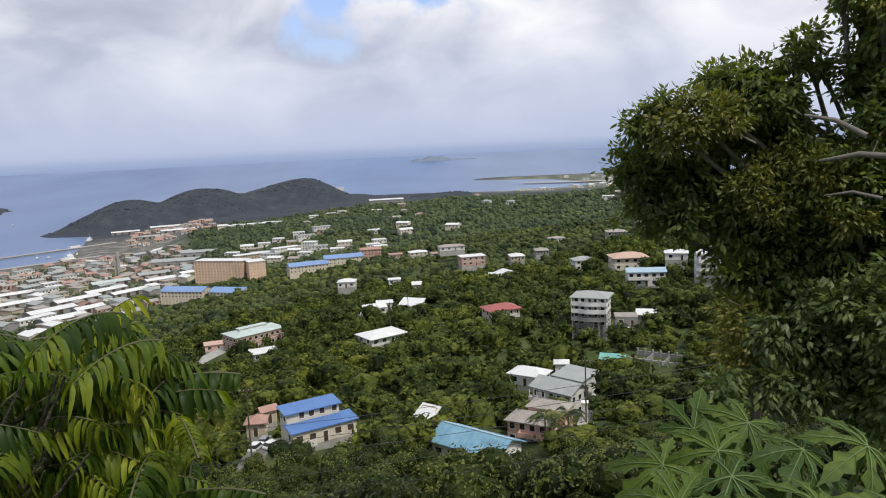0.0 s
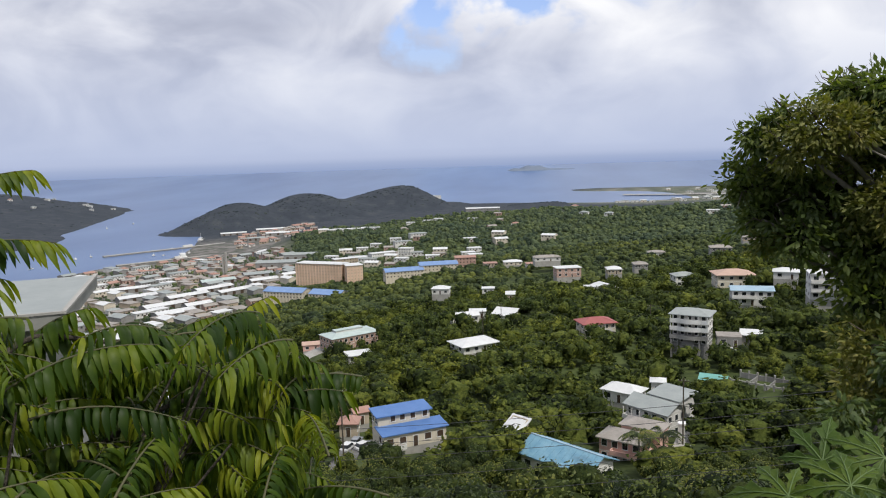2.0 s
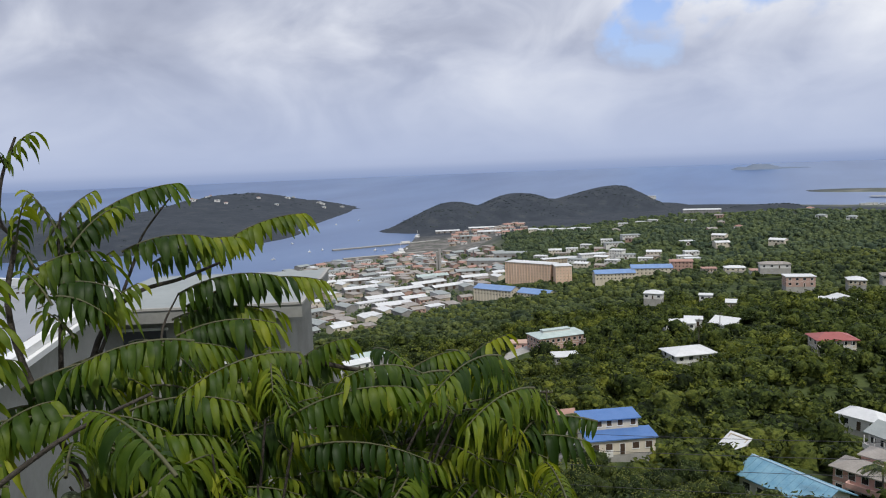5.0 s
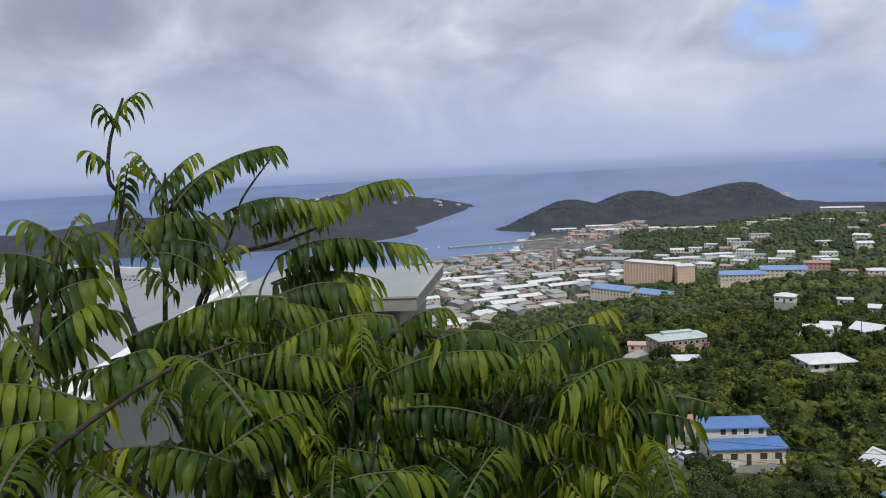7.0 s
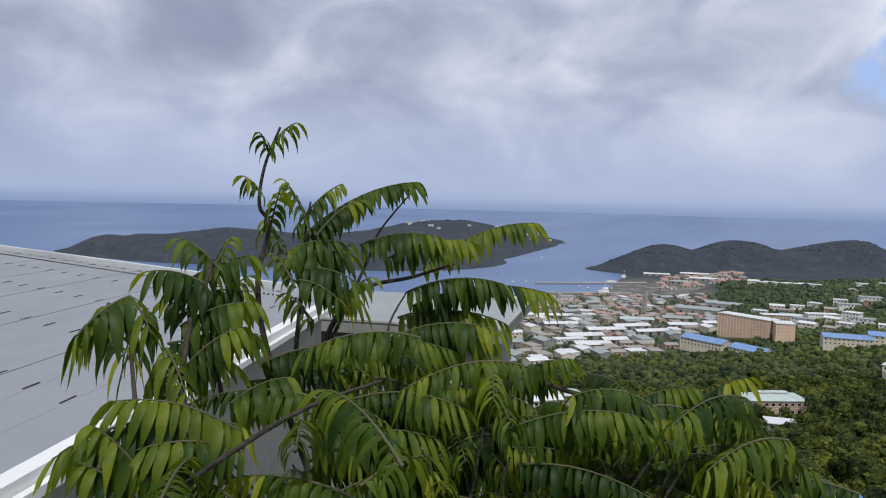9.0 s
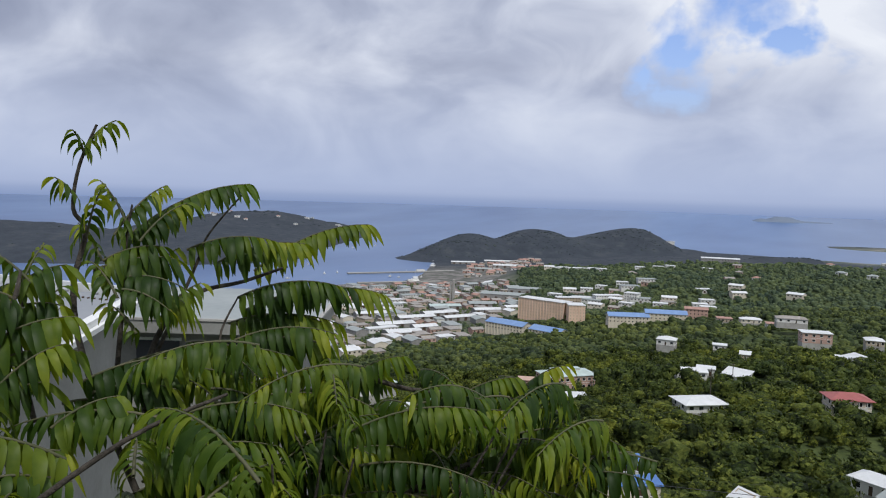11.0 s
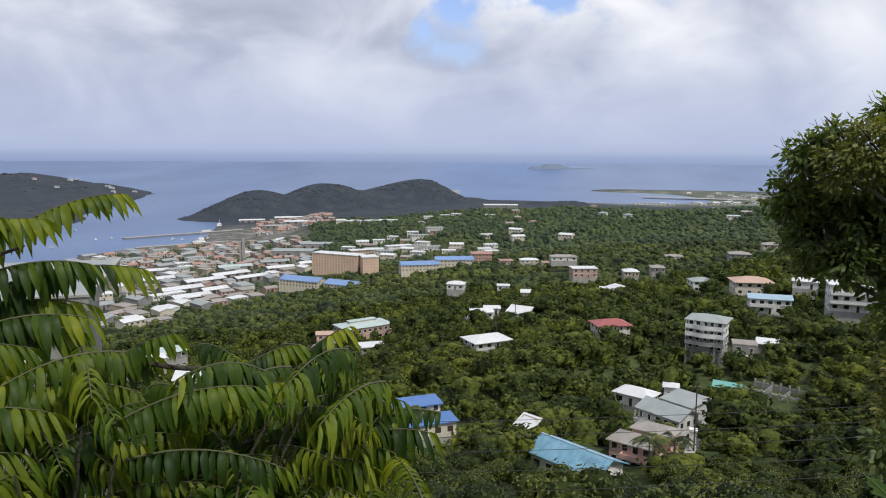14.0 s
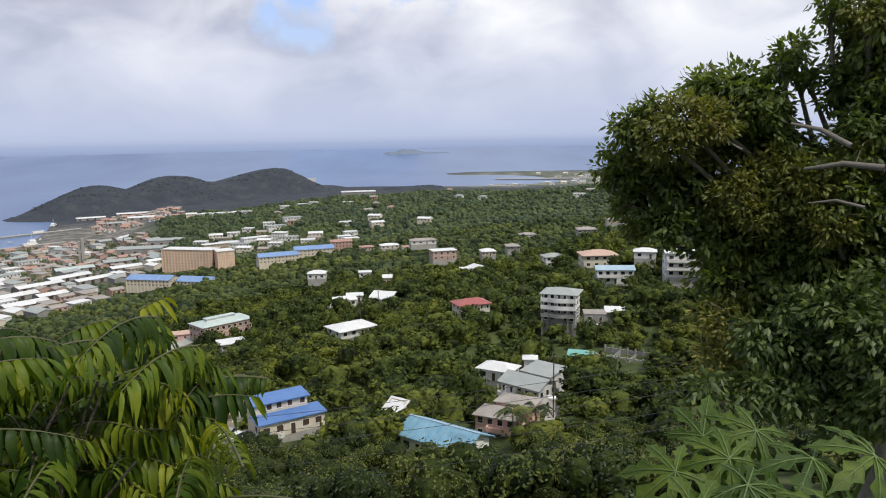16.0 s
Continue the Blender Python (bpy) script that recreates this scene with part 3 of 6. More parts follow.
def house(bearing, dist, base, turn, w, d, storeys, wall, roof, kind, label, category="house", over=.5, rise=1.6, windows=4, side=2,
          storey=2.9, plinth=4.0, shutter=False, name="house", door=True, group="", bare=0, open_front=True):
    """A house: plinth, walls a storey each, roof, windows in front and at the sides, a door. turn: degrees its front turns from facing the camera."""
    x, y = spot(bearing, dist)
    h = thing(name, pose(x, y, base, 0, 0, bearing + turn), label, category, group)
    keep_clear(bearing, dist, max(w, d) * .5 + (3.6 if open_front else .8))
    if open_front:
        CLEAR.append((*spot(bearing, dist - d * .5 - 3.5), w * .42 + .6))
    part("plinth", boxed((-w / 2 + .05, -d / 2 + .05, -plinth, w / 2 - .05, d / 2 - .05, 0)), M["concrete"], h)
    for s in range(storeys):
        part("wall", boxed((-w / 2, -d / 2, s * storey, w / 2, d / 2, (s + 1) * storey - .12)), M["grey_wall" if s < bare else wall], h)
        part("floor_band", boxed((-w / 2 - .06, -d / 2 - .06, (s + 1) * storey - .12, w / 2 + .06, d / 2 + .06, (s + 1) * storey)), M["trim"] if wall != "grey_wall" else M["concrete"], h)
        for i in range(windows):
            if s == 0 and door and i == windows // 2:
                continue
            add_window(h, (i + .5) / windows * w - w / 2, s * storey + 1.6, min(1.5, w / windows * .5), 1.25, d / 2, 0, shutter)
        for sgn in (-1, 1):
            for i in range(side):
                add_window(h, ((i + .5) / side * d - d / 2), s * storey + 1.6, min(1.3, d / side * .45), 1.2, w / 2, sgn * math.pi / 2, shutter)
    if door and windows:
        dx = (windows // 2 + .5) / windows * w - w / 2
        dr = new("door")
        dr.parent = h
        part("leaf", boxed((dx - .45, -d / 2 - .05, 0.02, dx + .45, -d / 2 + .02, 2.1)), M["dark_trim"], dr)
        part("frame", boxed((dx - .55, -d / 2 - .07, 0.02, dx - .45, -d / 2 + .02, 2.2), (dx + .45, -d / 2 - .07, 0.02, dx + .55, -d / 2 + .02, 2.2), (dx - .45, -d / 2 - .07, 2.1, dx + .45, -d / 2 + .02, 2.2)), M["trim"], dr)
    top = storeys * storey
    part("roof", make_roof(kind, w, d, top, over, rise), M[roof], h)
    if kind in ("gable", "gable_y", "shed"):
        add_gables(h, M[wall], kind, w, d, top, rise)
    return h


def balcony(h, x0, x1, y0, z, deep, wall="white_wall", posts=3, roofed=0.0):
    """A balcony along a front wall at y0: slab, parapet, posts."""
    b = new("balcony")
    b.parent = h
    part("slab", boxed((x0, y0 - deep, z - .18, x1, y0 - .01, z)), M["concrete"], b)
    part("parapet", boxed((x0, y0 - deep, z, x1, y0 - deep + .14, z + .95), (x0, y0 - deep + .14, z, x0 + .14, y0 - .01, z + .95), (x1 - .14, y0 - deep + .14, z, x1, y0 - .01, z + .95)), M[wall], b)
    if roofed:
        for i in range(posts):
            px = x0 + .1 + (x1 - x0 - .35) * i / (posts - 1)
            part("post", boxed((px, y0 - deep + .15, z, px + .16, y0 - deep + .31, z + roofed)), M[wall], b)
    return b



def bowed_balcony(h, x0, x1, y0, z, deep, bow, wall, tall=1.0):
    """A balcony whose front bows outward in the middle: slab, rounded parapet and a rail."""
    b = new("balcony")
    b.parent = h

    def front(inset):
        return [(x0 + inset + (x1 - x0 - 2 * inset) * k / 16, y0 - deep + inset - bow * max(0.0, math.cos(math.pi * (k / 16 - .5) * 1.7)), 0) for k in range(17)]
    outer, inner = front(0), front(.16)
    part("slab", prism(bmesh.new(), [(x, y, z) for x, y, q in outer] + [(x1, y0 - .01, z), (x0, y0 - .01, z)], .2), M["concrete"], b)
    ring = [(x0, y0 - .01, 0)] + outer + [(x1, y0 - .01, 0), (x1 - .16, y0 - .01, 0)] + inner[::-1] + [(x0 + .16, y0 - .01, 0)]
    bm = prism(bmesh.new(), [(x, y, z + tall) for x, y, q in ring], tall)
    bmesh.ops.recalc_face_normals(bm, faces=bm.faces)
    part("parapet", bm, M[wall], b)
    for k in (0, 4, 8, 12, 16):
        px, py, q = inner[k]
        part("post", boxed((px - .09, py, z + tall, px + .09, py + .18, z + 2.1)), M[wall], b)
    return b

# ---- the houses on the near slope ----
# cream house with two blue lean-to roofs, stepped up the slope
bh = house(11.0, 136, 94.6, 20, 13.0, 3.9, 1, "cream_wall", "blue_roof", "shed", "cream two-storey house with bright blue stepped roofs", over=.45, rise=.6, windows=5, side=1, shutter=True, storey=3.0)
part("upper_wall", boxed((-6.3, 1.95, -4, 4.6, 5.85, 5.5)), M["cream_wall"], bh)
up = new("upper_roof")
up.parent = bh
up.matrix_local = pose(-.85, 3.9, 0)
part("roof_sheet", make_roof("shed", 10.9, 3.9, 5.5, .5, .6), M["blue_roof"], up)
add_gables(bh, M["cream_wall"], "shed", 10.9, 3.9, 5.5, .6, pose(-.85, 3.9, 0))
for wx in (-3.2, -1.2, 1.0, 3.6):
    add_window(bh, wx, 4.72, 1.0, 1.1, -1.95, 0, True)
for wy in (3.0, 4.9):
    add_window(bh, -wy, 4.4, .9, 1.1, 6.3, -math.pi / 2)
balcony(bh, -5.2, -2.2, -1.95, .1, 1.1, "white_wall")
keep_clear(10.8, 131, 5.5)
keep_clear(-6.3, 133, 5.0)
keep_clear(2.3, 137.5, 3.2)
keep_clear(-10.9, 140, 4.2)
keep_clear(-10.7, 132, 4.2)
keep_clear(-8.9, 150, 4.5)
keep_clear(-6.5, 117, 2.5)
keep_clear(.6, 110, 4)
keep_clear(-4.4, 103, 5)
keep_clear(-6.4, 109, 4)
keep_clear(-5.0, 110, 5)
keep_clear(-6.2, 117, 4)
keep_clear(-6.6, 131, 7)
keep_clear(-6.4, 123, 5)
keep_clear(-16.3, 187, 7)
keep_clear(16.4, 132, 5)
keep_clear(17.2, 121, 5)
# faded blue hipped roof
ch = house(-1.7, 119, 95.6, -37, 13.6, 7.6, 1, "white_wall", "cyan_roof", "gable", "white bungalow under a broad faded light blue roof", over=.8, rise=2.1, windows=5, side=3, storey=3.2)
lean = new("porch_roof")
lean.parent = ch
part("roof_sheet", prism(bmesh.new(), ((.5, -6.7, 2.1), (7.6, -6.7, 2.1), (7.6, -4.4, 2.85), (.5, -4.4, 2.85)), .15), M["cyan_roof"], lean)
for px in (.8, 4.0, 7.2):
    part("post", boxed((px, -6.5, -3, px + .15, -6.35, 2.0)), M["trim"], lean)
part("ridge_cap", boxed((-7.6, -.2, 5.2, 7.6, .2, 5.38)), M["pale_blue_roof"], ch)
for i in range(1, 12):                                # raised seams down the slope
    x_ = -7.6 + i * 1.27
    p, f = tube(((x_, -4.55, 3.33), (x_, -.2, 5.24)), (.045, .045), 4)
    mesh_part("roof_seam", mesh_of("roof_seam", p, f, M["cyan_roof"]), ch)
# pink house under weathered roofs
pg = house(-6.4, 141, 89.0, -22, 8.6, 5.6, 2, "pink_wall", "old_roof", "hip", "pink house with weathered grey-brown roofs", over=.6, rise=1.5, windows=4, side=2, storey=2.6)
part("rear_wall", boxed((-2.0, 2.8, -3, 6.0, 7.6, 6.4)), M["pink_wall"], pg)
part("rear_roof", make_roof("hip", 8.0, 4.8, 6.4, .5, 1.2), M["old_roof"], pg).matrix_local = pose(2.0, 5.2, 0)
balcony(pg, -1.5, 4.0, -2.8, 2.6, 1.6, "pink_wall", 4)
# large grey-white house, two wings
gh = house(-8.75, 160, 88.4, -35, 10.4, 7, 2, "white_wall", "grey_roof", "gable", "large white two-storey house with pale grey metal roofs", over=.7, rise=1.9, windows=5, side=3)
part("tower_wall", boxed((-4.0, 3.5, -3, 3.5, 9.5, 6.8)), M["white_wall"], gh)
part("tower_roof", make_roof("shed", 7.5, 6.0, 6.8, .6, 1.0), M["grey_roof"], gh).matrix_local = pose(-.25, 6.5, 0)
add_gables(gh, M["white_wall"], "shed", 7.5, 6.0, 6.8, 1.0, pose(-.25, 6.5, 0))
for z in (1.6, 4.7):
    add_window(gh, 5.2, z, 1.1, 1.2, 3.5, math.pi / 2)
    add_window(gh, 8.0, z, 1.1, 1.2, 3.5, math.pi / 2)
balcony(gh, -5.2, -.6, -3.5, 3.0, 1.7, "white_wall", 3, 2.6)
house(-6.3, 182, 87.6, -25, 9, 6, 1, "white_wall", "white_roof", "hip", "low white house with a white hipped roof", over=.6, rise=1.6, windows=3, side=2)
house(-8.9, 186, 88.5, 0, 3.2, 3.2, 1, "white_wall", "white_roof", "hip", "small white pavilion with a white roof", category="pavilion", rise=.8, windows=1, side=1, door=False, storey=3.4)
# collapsed white sheet roof
sh = house(2.3, 142, 93.9, -40, 4.0, 2.5, 1, "tan_wall", "white_roof", "shed", "small shed under a steep white sheet roof", category="shed", rise=2.0, windows=0, side=0, storey=.9, door=False, open_front=False)
# four-storey grey-white house
w4 = house(-11.4, 226, 92.0, -12, 10.2, 8, 4, "white_wall", "grey_roof", "hip", "four-storey white house with rounded balconies and a bare concrete base", category="apartment house", over=1.0, rise=1.5, windows=5, side=3, bare=2, storey=2.32, open_front=False)
for s in (1, 2, 3):
    bowed_balcony(w4, -5.5, 5.5, -4.0, s * 2.32, 1.3, .8, "trim" if s > 1 else "grey_wall", 1.15 if s > 1 else .9)
bay = new("bay")
bay.parent = w4
part("bay_wall", boxed((-1.6, -5.2, 0, 1.6, -4.9, 2.1)), M["grey_wall"], bay)
part("base_wall", boxed((-5.4, -4.4, -4.0, 5.4, -4.02, .1)), M["grey_wall"], bay)
for i in range(6):
    px = -5.3 + i * 2.05
    part("column", boxed((px, -5.2, -4, px + .35, -4.85, 2.1)), M["grey_wall"], w4)
# low grey outbuilding beside it
ob = house(-14.0, 232, 90.5, 5, 7, 6, 1, "grey_wall", "old_roof", "flat", "unfinished grey concrete outbuilding", category="outbuilding", windows=2, side=1, over=.1)
house(-15.6, 236, 91, 0, 6, 5, 1, "grey_wall", "white_roof", "shed", "low concrete shed with a pale roof", category="shed", windows=1, side=1, rise=.8, storey=2.3)
# red roofed house on posts
rr = house(-4.1, 256, 85.3, 22, 11.6, 8, 2, "cream_wall", "red_roof", "hip", "cream house with a red hipped roof over an open ground floor", over=.8, rise=1.7, windows=5, side=2, storey=2.7)
balcony(rr, -5.8, 4.0, -4.0, 2.7, 1.6, "white_wall", 5, 2.5)
# white roofs in the woods
house(5.7, 254, 80.9, 30, 14, 10, 1, "white_wall", "white_roof", "hip", "white house with a broad white hipped roof", over=1.0, rise=1.6, windows=4, side=2, storey=2.8)
house(6.4, 312, 77.8, 15, 12, 6, 1, "white_wall", "white_roof", "gable", "long low white house with a gabled white roof", rise=1.5, windows=4)
house(5.3, 322, 77.5, 0, 7, 6, 1, "white_wall", "white_roof", "flat", "small white house with a flat roof", windows=2)
house(3.1, 312, 77.8, -25, 10, 6, 1, "white_wall", "white_roof", "shed", "white house with a steep single-pitch roof", rise=2.4, windows=2)
house(8.2, 424, 69.5, -10, 10, 8, 1, "white_wall", "white_roof", "hip", "small white house with a white roof", rise=1.6, windows=3, storey=3.2)
house(4.4, 430, 68.0, 0, 7, 6, 1, "white_wall", "white_roof", "flat", "small pale house among trees", windows=2)
house(2.6, 395, 71.0, 0, 5, 5, 1, "tan_wall", "white_roof", "gable", "small tan house among trees", windows=1)
house(-4.6, 392, 75.0, 20, 15, 8, 1, "white_wall", "white_roof", "gable_y", "white house with a wide winged roof", rise=2.6, windows=3, storey=3.0)
house(-2.9, 400, 74.0, 0, 8, 6, 1, "white_wall", "white_roof", "flat", "low white annex with a flat roof", windows=2)
house(-1.9, 470, 71.0, 15, 16, 10, 2, "rose_wall", "white_roof", "flat", "two-storey pale rose house with a flat roof", windows=4)
house(-10.7, 360, 85.5, 20, 10, 8, 2, "white_wall", "grey_roof", "hip", "white house with a grey hipped roof", rise=1.6, windows=3, storey=2.6)
pc = house(-14.2, 332, 91.0, 15, 15, 11, 2, "cream_wall", "peach_roof", "hip", "cream house with a broad peach hipped roof", over=1.0, rise=2.0, windows=4, storey=2.8)
bw = house(-15.5, 292, 91.5, 8, 14.5, 7, 2, "white_wall", "pale_blue_roof", "gable", "white two-storey house with a light blue roof", over=.6, rise=1.4, windows=5, storey=2.8)
balcony(bw, -7.2, 1.0, -3.5, 2.8, 1.5, "white_wall", 4, 2.5)
r3 = house(-21.0, 276, 98.5, 10, 17, 10, 3, "white_wall", "white_roof", "flat", "three-storey white house with rounded balconies", category="apartment house", windows=5)
for s in (1, 2):
    balcony(r3, -8.5, 8.5, -5.0, s * 2.9, 1.8, "white_wall", 6, 2.7)
house(-20.9, 330, 105.5, 0, 9, 7, 1, "cream_wall", "rust_roof", "hip", "house with a terracotta hipped roof", rise=1.8, windows=2)
house(-17.8, 316, 98.0, 0, 9, 7, 1, "white_wall", "white_roof", "hip", "white bungalow with a white roof", rise=1.4, windows=2)
house(-13.0, 196, 87.4, -8, 6.2, 4.2, 1, "white_wall", "teal_roof", "gable", "small house with a turquoise roof", rise=1.2, windows=2)
# unfinished concrete frame
un = thing("unfinished_building", pose(*spot(-16.3, 198), 87.8, 0, 0, -16.3 - 18), "roofless unfinished concrete block building", "building")
keep_clear(-16.3, 196, 11)
for i in range(7):
    part("column", boxed((-7 + i * 2.2, -3, -3, -6.6 + i * 2.2, -2.6, 2.6 + .25 * (i % 2))), M["concrete"], un)
    part("column", boxed((-7 + i * 2.2, 4.6, -3, -6.6 + i * 2.2, 5.0, 2.9)), M["concrete"], un)
part("beam", boxed((-7, -3.0, 1.9, 6.6, -2.65, 2.3)), M["concrete"], un)
part("rear_wall", boxed((-7, 4.65, -3, 6.6, 4.95, 2.2)), M["grey_wall"], un)
part("cross_wall", boxed((-2.4, -2.6, -3, -2.2, 4.6, 2.0), (2.2, -2.6, -3, 2.4, 4.6, 1.7)), M["grey_wall"], un)
# school-like rose block and small grey house lower down
pk = house(15.7, 335, 63.0, 28, 25, 13, 2, "rose_wall", "green_roof", "hip", "long two-storey dusty rose building with a pale green roof", category="building", over=.5, rise=1.7, windows=9, side=4, storey=3.2)
part("clerestory", boxed((-8, -1.6, 7.6, 6, 1.6, 8.6)), M["white_wall"], pk)
part("clerestory_roof", boxed((-8.3, -1.9, 8.6, 6.3, 1.9, 8.8)), M["green_roof"], pk)
house(15.1, 294, 64.5, 10, 10, 8, 2, "grey_wall", "white_roof", "flat", "small grey concrete house with a flat roof", windows=3)
house(16.1, 153, 90.6, -10, 3.8, 3.8, 1, "tan_wall", "rust_roof", "hip", "small house with a terracotta roof", rise=1.4, windows=1)
house(15.2, 162, 89.5, 20, 3.4, 2.6, 1, "tan_wall", "rust_roof", "gable", "little outhouse with a dull red roof", category="outhouse", rise=1.0, windows=1)
house(18.8, 345, 60, 0, 8, 6, 1, "pink_wall", "peach_roof", "gable", "small pink house beside a paved yard", rise=1.2, windows=2)
house(32.4, 292, 67.5, 25, 14, 7, 1, "white_wall", "white_roof", "gable", "low white house with a long white roof", rise=1.3, windows=4)
house(30.9, 302, 67.5, 25, 14, 9, 1, "grey_wall", "green_roof", "hip", "grey house with a pale green roof", rise=1.8, windows=4)
house(29.2, 252, 71.0, -10, 10, 7, 1, "white_wall", "white_roof", "shed", "white house with bright roofs", rise=1.4, windows=3)
house(26.0, 262, 70.0, -10, 6, 5, 1, "white_wall", "teal_roof", "shed", "little house with a turquoise roof", rise=1.0, windows=1)
for b_, d_, z_, w_, ro, wa in ((-13.3, 505, 82, 13, "old_roof", "grey_wall"), (-15.6, 560, 83, 16, "old_roof", "tan_wall"), (-7.5, 505, 70, 9, "old_roof", "grey_wall"),
                               (-.3, 560, 67, 20, "old_roof", "white_wall"), (-5.5, 470, 72, 9, "white_roof", "tan_wall"), (-8.7, 640, 60, 14, "old_roof", "white_wall"),
                               (2.4, 640, 52, 16, "white_roof", "cream_wall"), (4.2, 660, 48, 12, "rust_roof", "tan_wall"), (.9, 600, 56, 9, "rust_roof", "white_wall")):
    house(b_, d_, z_ + 1.2, 10, w_, 10, 1, wa, ro, "hip" if int(d_) % 3 else "flat", "low house half hidden on the wooded slope", windows=4, open_front=False, group="houses on the far slope")

# ---- the long blocks at the edge of the town ----


def long_block(bearing, dist, base, turn, w, d, storeys, wall, roof, label, bays, storey=3.0, rise=1.6, kind="gable", shade="glass"):
    """A long block of flats: wall, roof, and every window a part."""
    h = thing("apartment_block", pose(*spot(bearing, dist), base, 0, 0, bearing + turn), label, "apartment block")
    keep_clear(bearing, dist, w * .5)
    CLEAR.append((*spot(bearing, dist - 12), w * .28))
    part("wall", boxed((-w / 2, -d / 2, -6, w / 2, d / 2, storeys * storey)), M[wall], h)
    for i in range(bays):
        x = (i + .5) / bays * w - w / 2
        part("pier", boxed((x - w / bays * .5 - .3, -d / 2 - .5, -6, x - w / bays * .5 + .3, -d / 2, storeys * storey)), M[wall], h)
    pane = boxed((-.5, -.08, -.55, .5, .05, .55))
    me = bpy.data.meshes.new("pane")
    pane.to_mesh(me)
    pane.free()
    me.materials.append(M[shade])
    for s in range(storeys):
        for i in range(bays):
            win = mesh_part("window", me, h)
            win.matrix_local = pose((i + .5) / bays * w - w / 2, -d / 2, s * storey + 1.6)
        for i in range(3):
            for sgn in (-1, 1):
                win = mesh_part("window", me, h)
                win.matrix_local = Matrix.Rotation(sgn * math.pi / 2, 4, "Z") @ pose((i - 1) * d / 3.2, -w / 2, s * storey + 1.6)
    part("roof", make_roof(kind, w, d, storeys * storey, .7, rise), M[roof], h)
    if kind == "gable":
        add_gables(h, M[wall], kind, w, d, storeys * storey, rise)
    return h


long_block(17.6, 745, 19, -32, 54, 16, 9, "orange_wall", "white_roof", "tall tan-orange apartment block with a white flat roof", 16, kind="flat", shade="tan_wall")
long_block(15.2, 722, 19, 12, 16, 18, 9, "orange_wall", "white_roof", "tan-orange corner wing with a white flat roof", 5, kind="flat", shade="tan_wall")
long_block(20.4, 682, 24.5, -34, 42, 17, 2, "cream_wall", "slate_blue_roof", "long low block with a slate blue roof", 12, rise=3.4)
long_block(17.2, 650, 25.5, -34, 32, 17, 2, "cream_wall", "slate_blue_roof", "low block with a slate blue roof", 9, rise=3.4)
long_block(11.2, 668, 40.5, 12, 36, 15, 2, "cream_wall", "slate_blue_roof", "cream two-storey block with a slate blue roof", 11, rise=2.8)
long_block(8.4, 680, 43.5, 8, 36, 15, 2, "cream_wall", "slate_blue_roof", "cream block with a long blue roof", 10, rise=2.8)
long_block(6.2, 705, 43, 5, 20, 12, 3, "rose_wall", "rust_roof", "three-storey block with terracotta roofs", 6)
long_block(12.8, 900, 22, 25, 34, 12, 4, "white_wall", "white_roof", "long pale block with a white roof", 10, kind="flat")
long_block(15.4, 900, 20, 20, 44, 12, 3, "tan_wall", "white_roof", "long low pale block with a white roof", 12, kind="flat")
long_block(10.9, 880, 26, -20, 16, 12, 5, "white_wall", "white_roof", "square white tower block", 5, kind="flat")
long_block(4.7, 1420, 41, 5, 66, 24, 2, "grey_wall", "white_roof", "long hall with a curved white roof", 12, storey=4)
long_block(8.9, 2000, 43, 3, 64, 14, 1, "white_wall", "white_roof", "white building below the headland top", 14, kind="flat")

# ---- the town by the harbour ----


def town_kind(w, d, h, wall, roof, kind, rise):
    t = thing("town_building", pose(0, 0, -500), "", "building")
    part("wall", boxed((-w / 2, -d / 2, -4, w / 2, d / 2, h)), M[wall], t)
    part("roof", make_roof(kind, w, d, h, .4, rise), M[roof], t)
    if kind == "gable":
        add_gables(t, M[wall], kind, w, d, h, rise)
    n = max(2, int(w / 4))
    for i in range(n):
        x = (i + .5) / n * w - w / 2
        part("window", boxed((x - .8, -d / 2 - .08, h - 2.2, x + .8, -d / 2 + .02, h - .9)), M["glass"], t)
    part("door", boxed((-1.2, -d / 2 - .1, 0, 1.2, -d / 2 + .02, 2.4)), M["dark_trim"], t)
    return t


rng = random.Random(7)
KINDS = []
for w, d, h, wall, roof, kind, rise, words in (
        (14, 10, 3.5, "tan_wall", "rust_roof", "gable", 2.2, "low building with a rusty red roof"), (11, 9, 4, "white_wall", "rust_roof", "hip", 2.0, "small white building with a red hipped roof"),
        (18, 12, 4, "tan_wall", "old_roof", "flat", 0, "tan building with a weathered flat roof"), (16, 11, 4.5, "white_wall", "white_roof", "flat", 0, "white two-storey building with a flat roof"),
        (13, 10, 4, "rose_wall", "old_roof", "gable", 1.8, "rose building with a worn grey roof"), (20, 13, 5, "grey_wall", "grey_roof", "gable", 2.0, "grey building with a pale metal roof"),
        (12, 9, 4, "white_wall", "grey_roof", "hip", 1.8, "white building with a grey hipped roof"), (17, 12, 6, "cream_wall", "white_roof", "gable", 1.8, "cream building with a white roof"),
        (10, 9, 3.5, "tan_wall", "old_roof", "hip", 1.8, "little tan building with a worn roof"), (24, 13, 5, "white_wall", "grey_roof", "flat", 0, "wide white building with a grey roof")):
    k = town_kind(w, d, h, wall, roof, kind, rise)
    tagged(k, words + " in the harbour town")
    KINDS.append((k, max(w, d)))
placed, FAR_TOWN = [], []


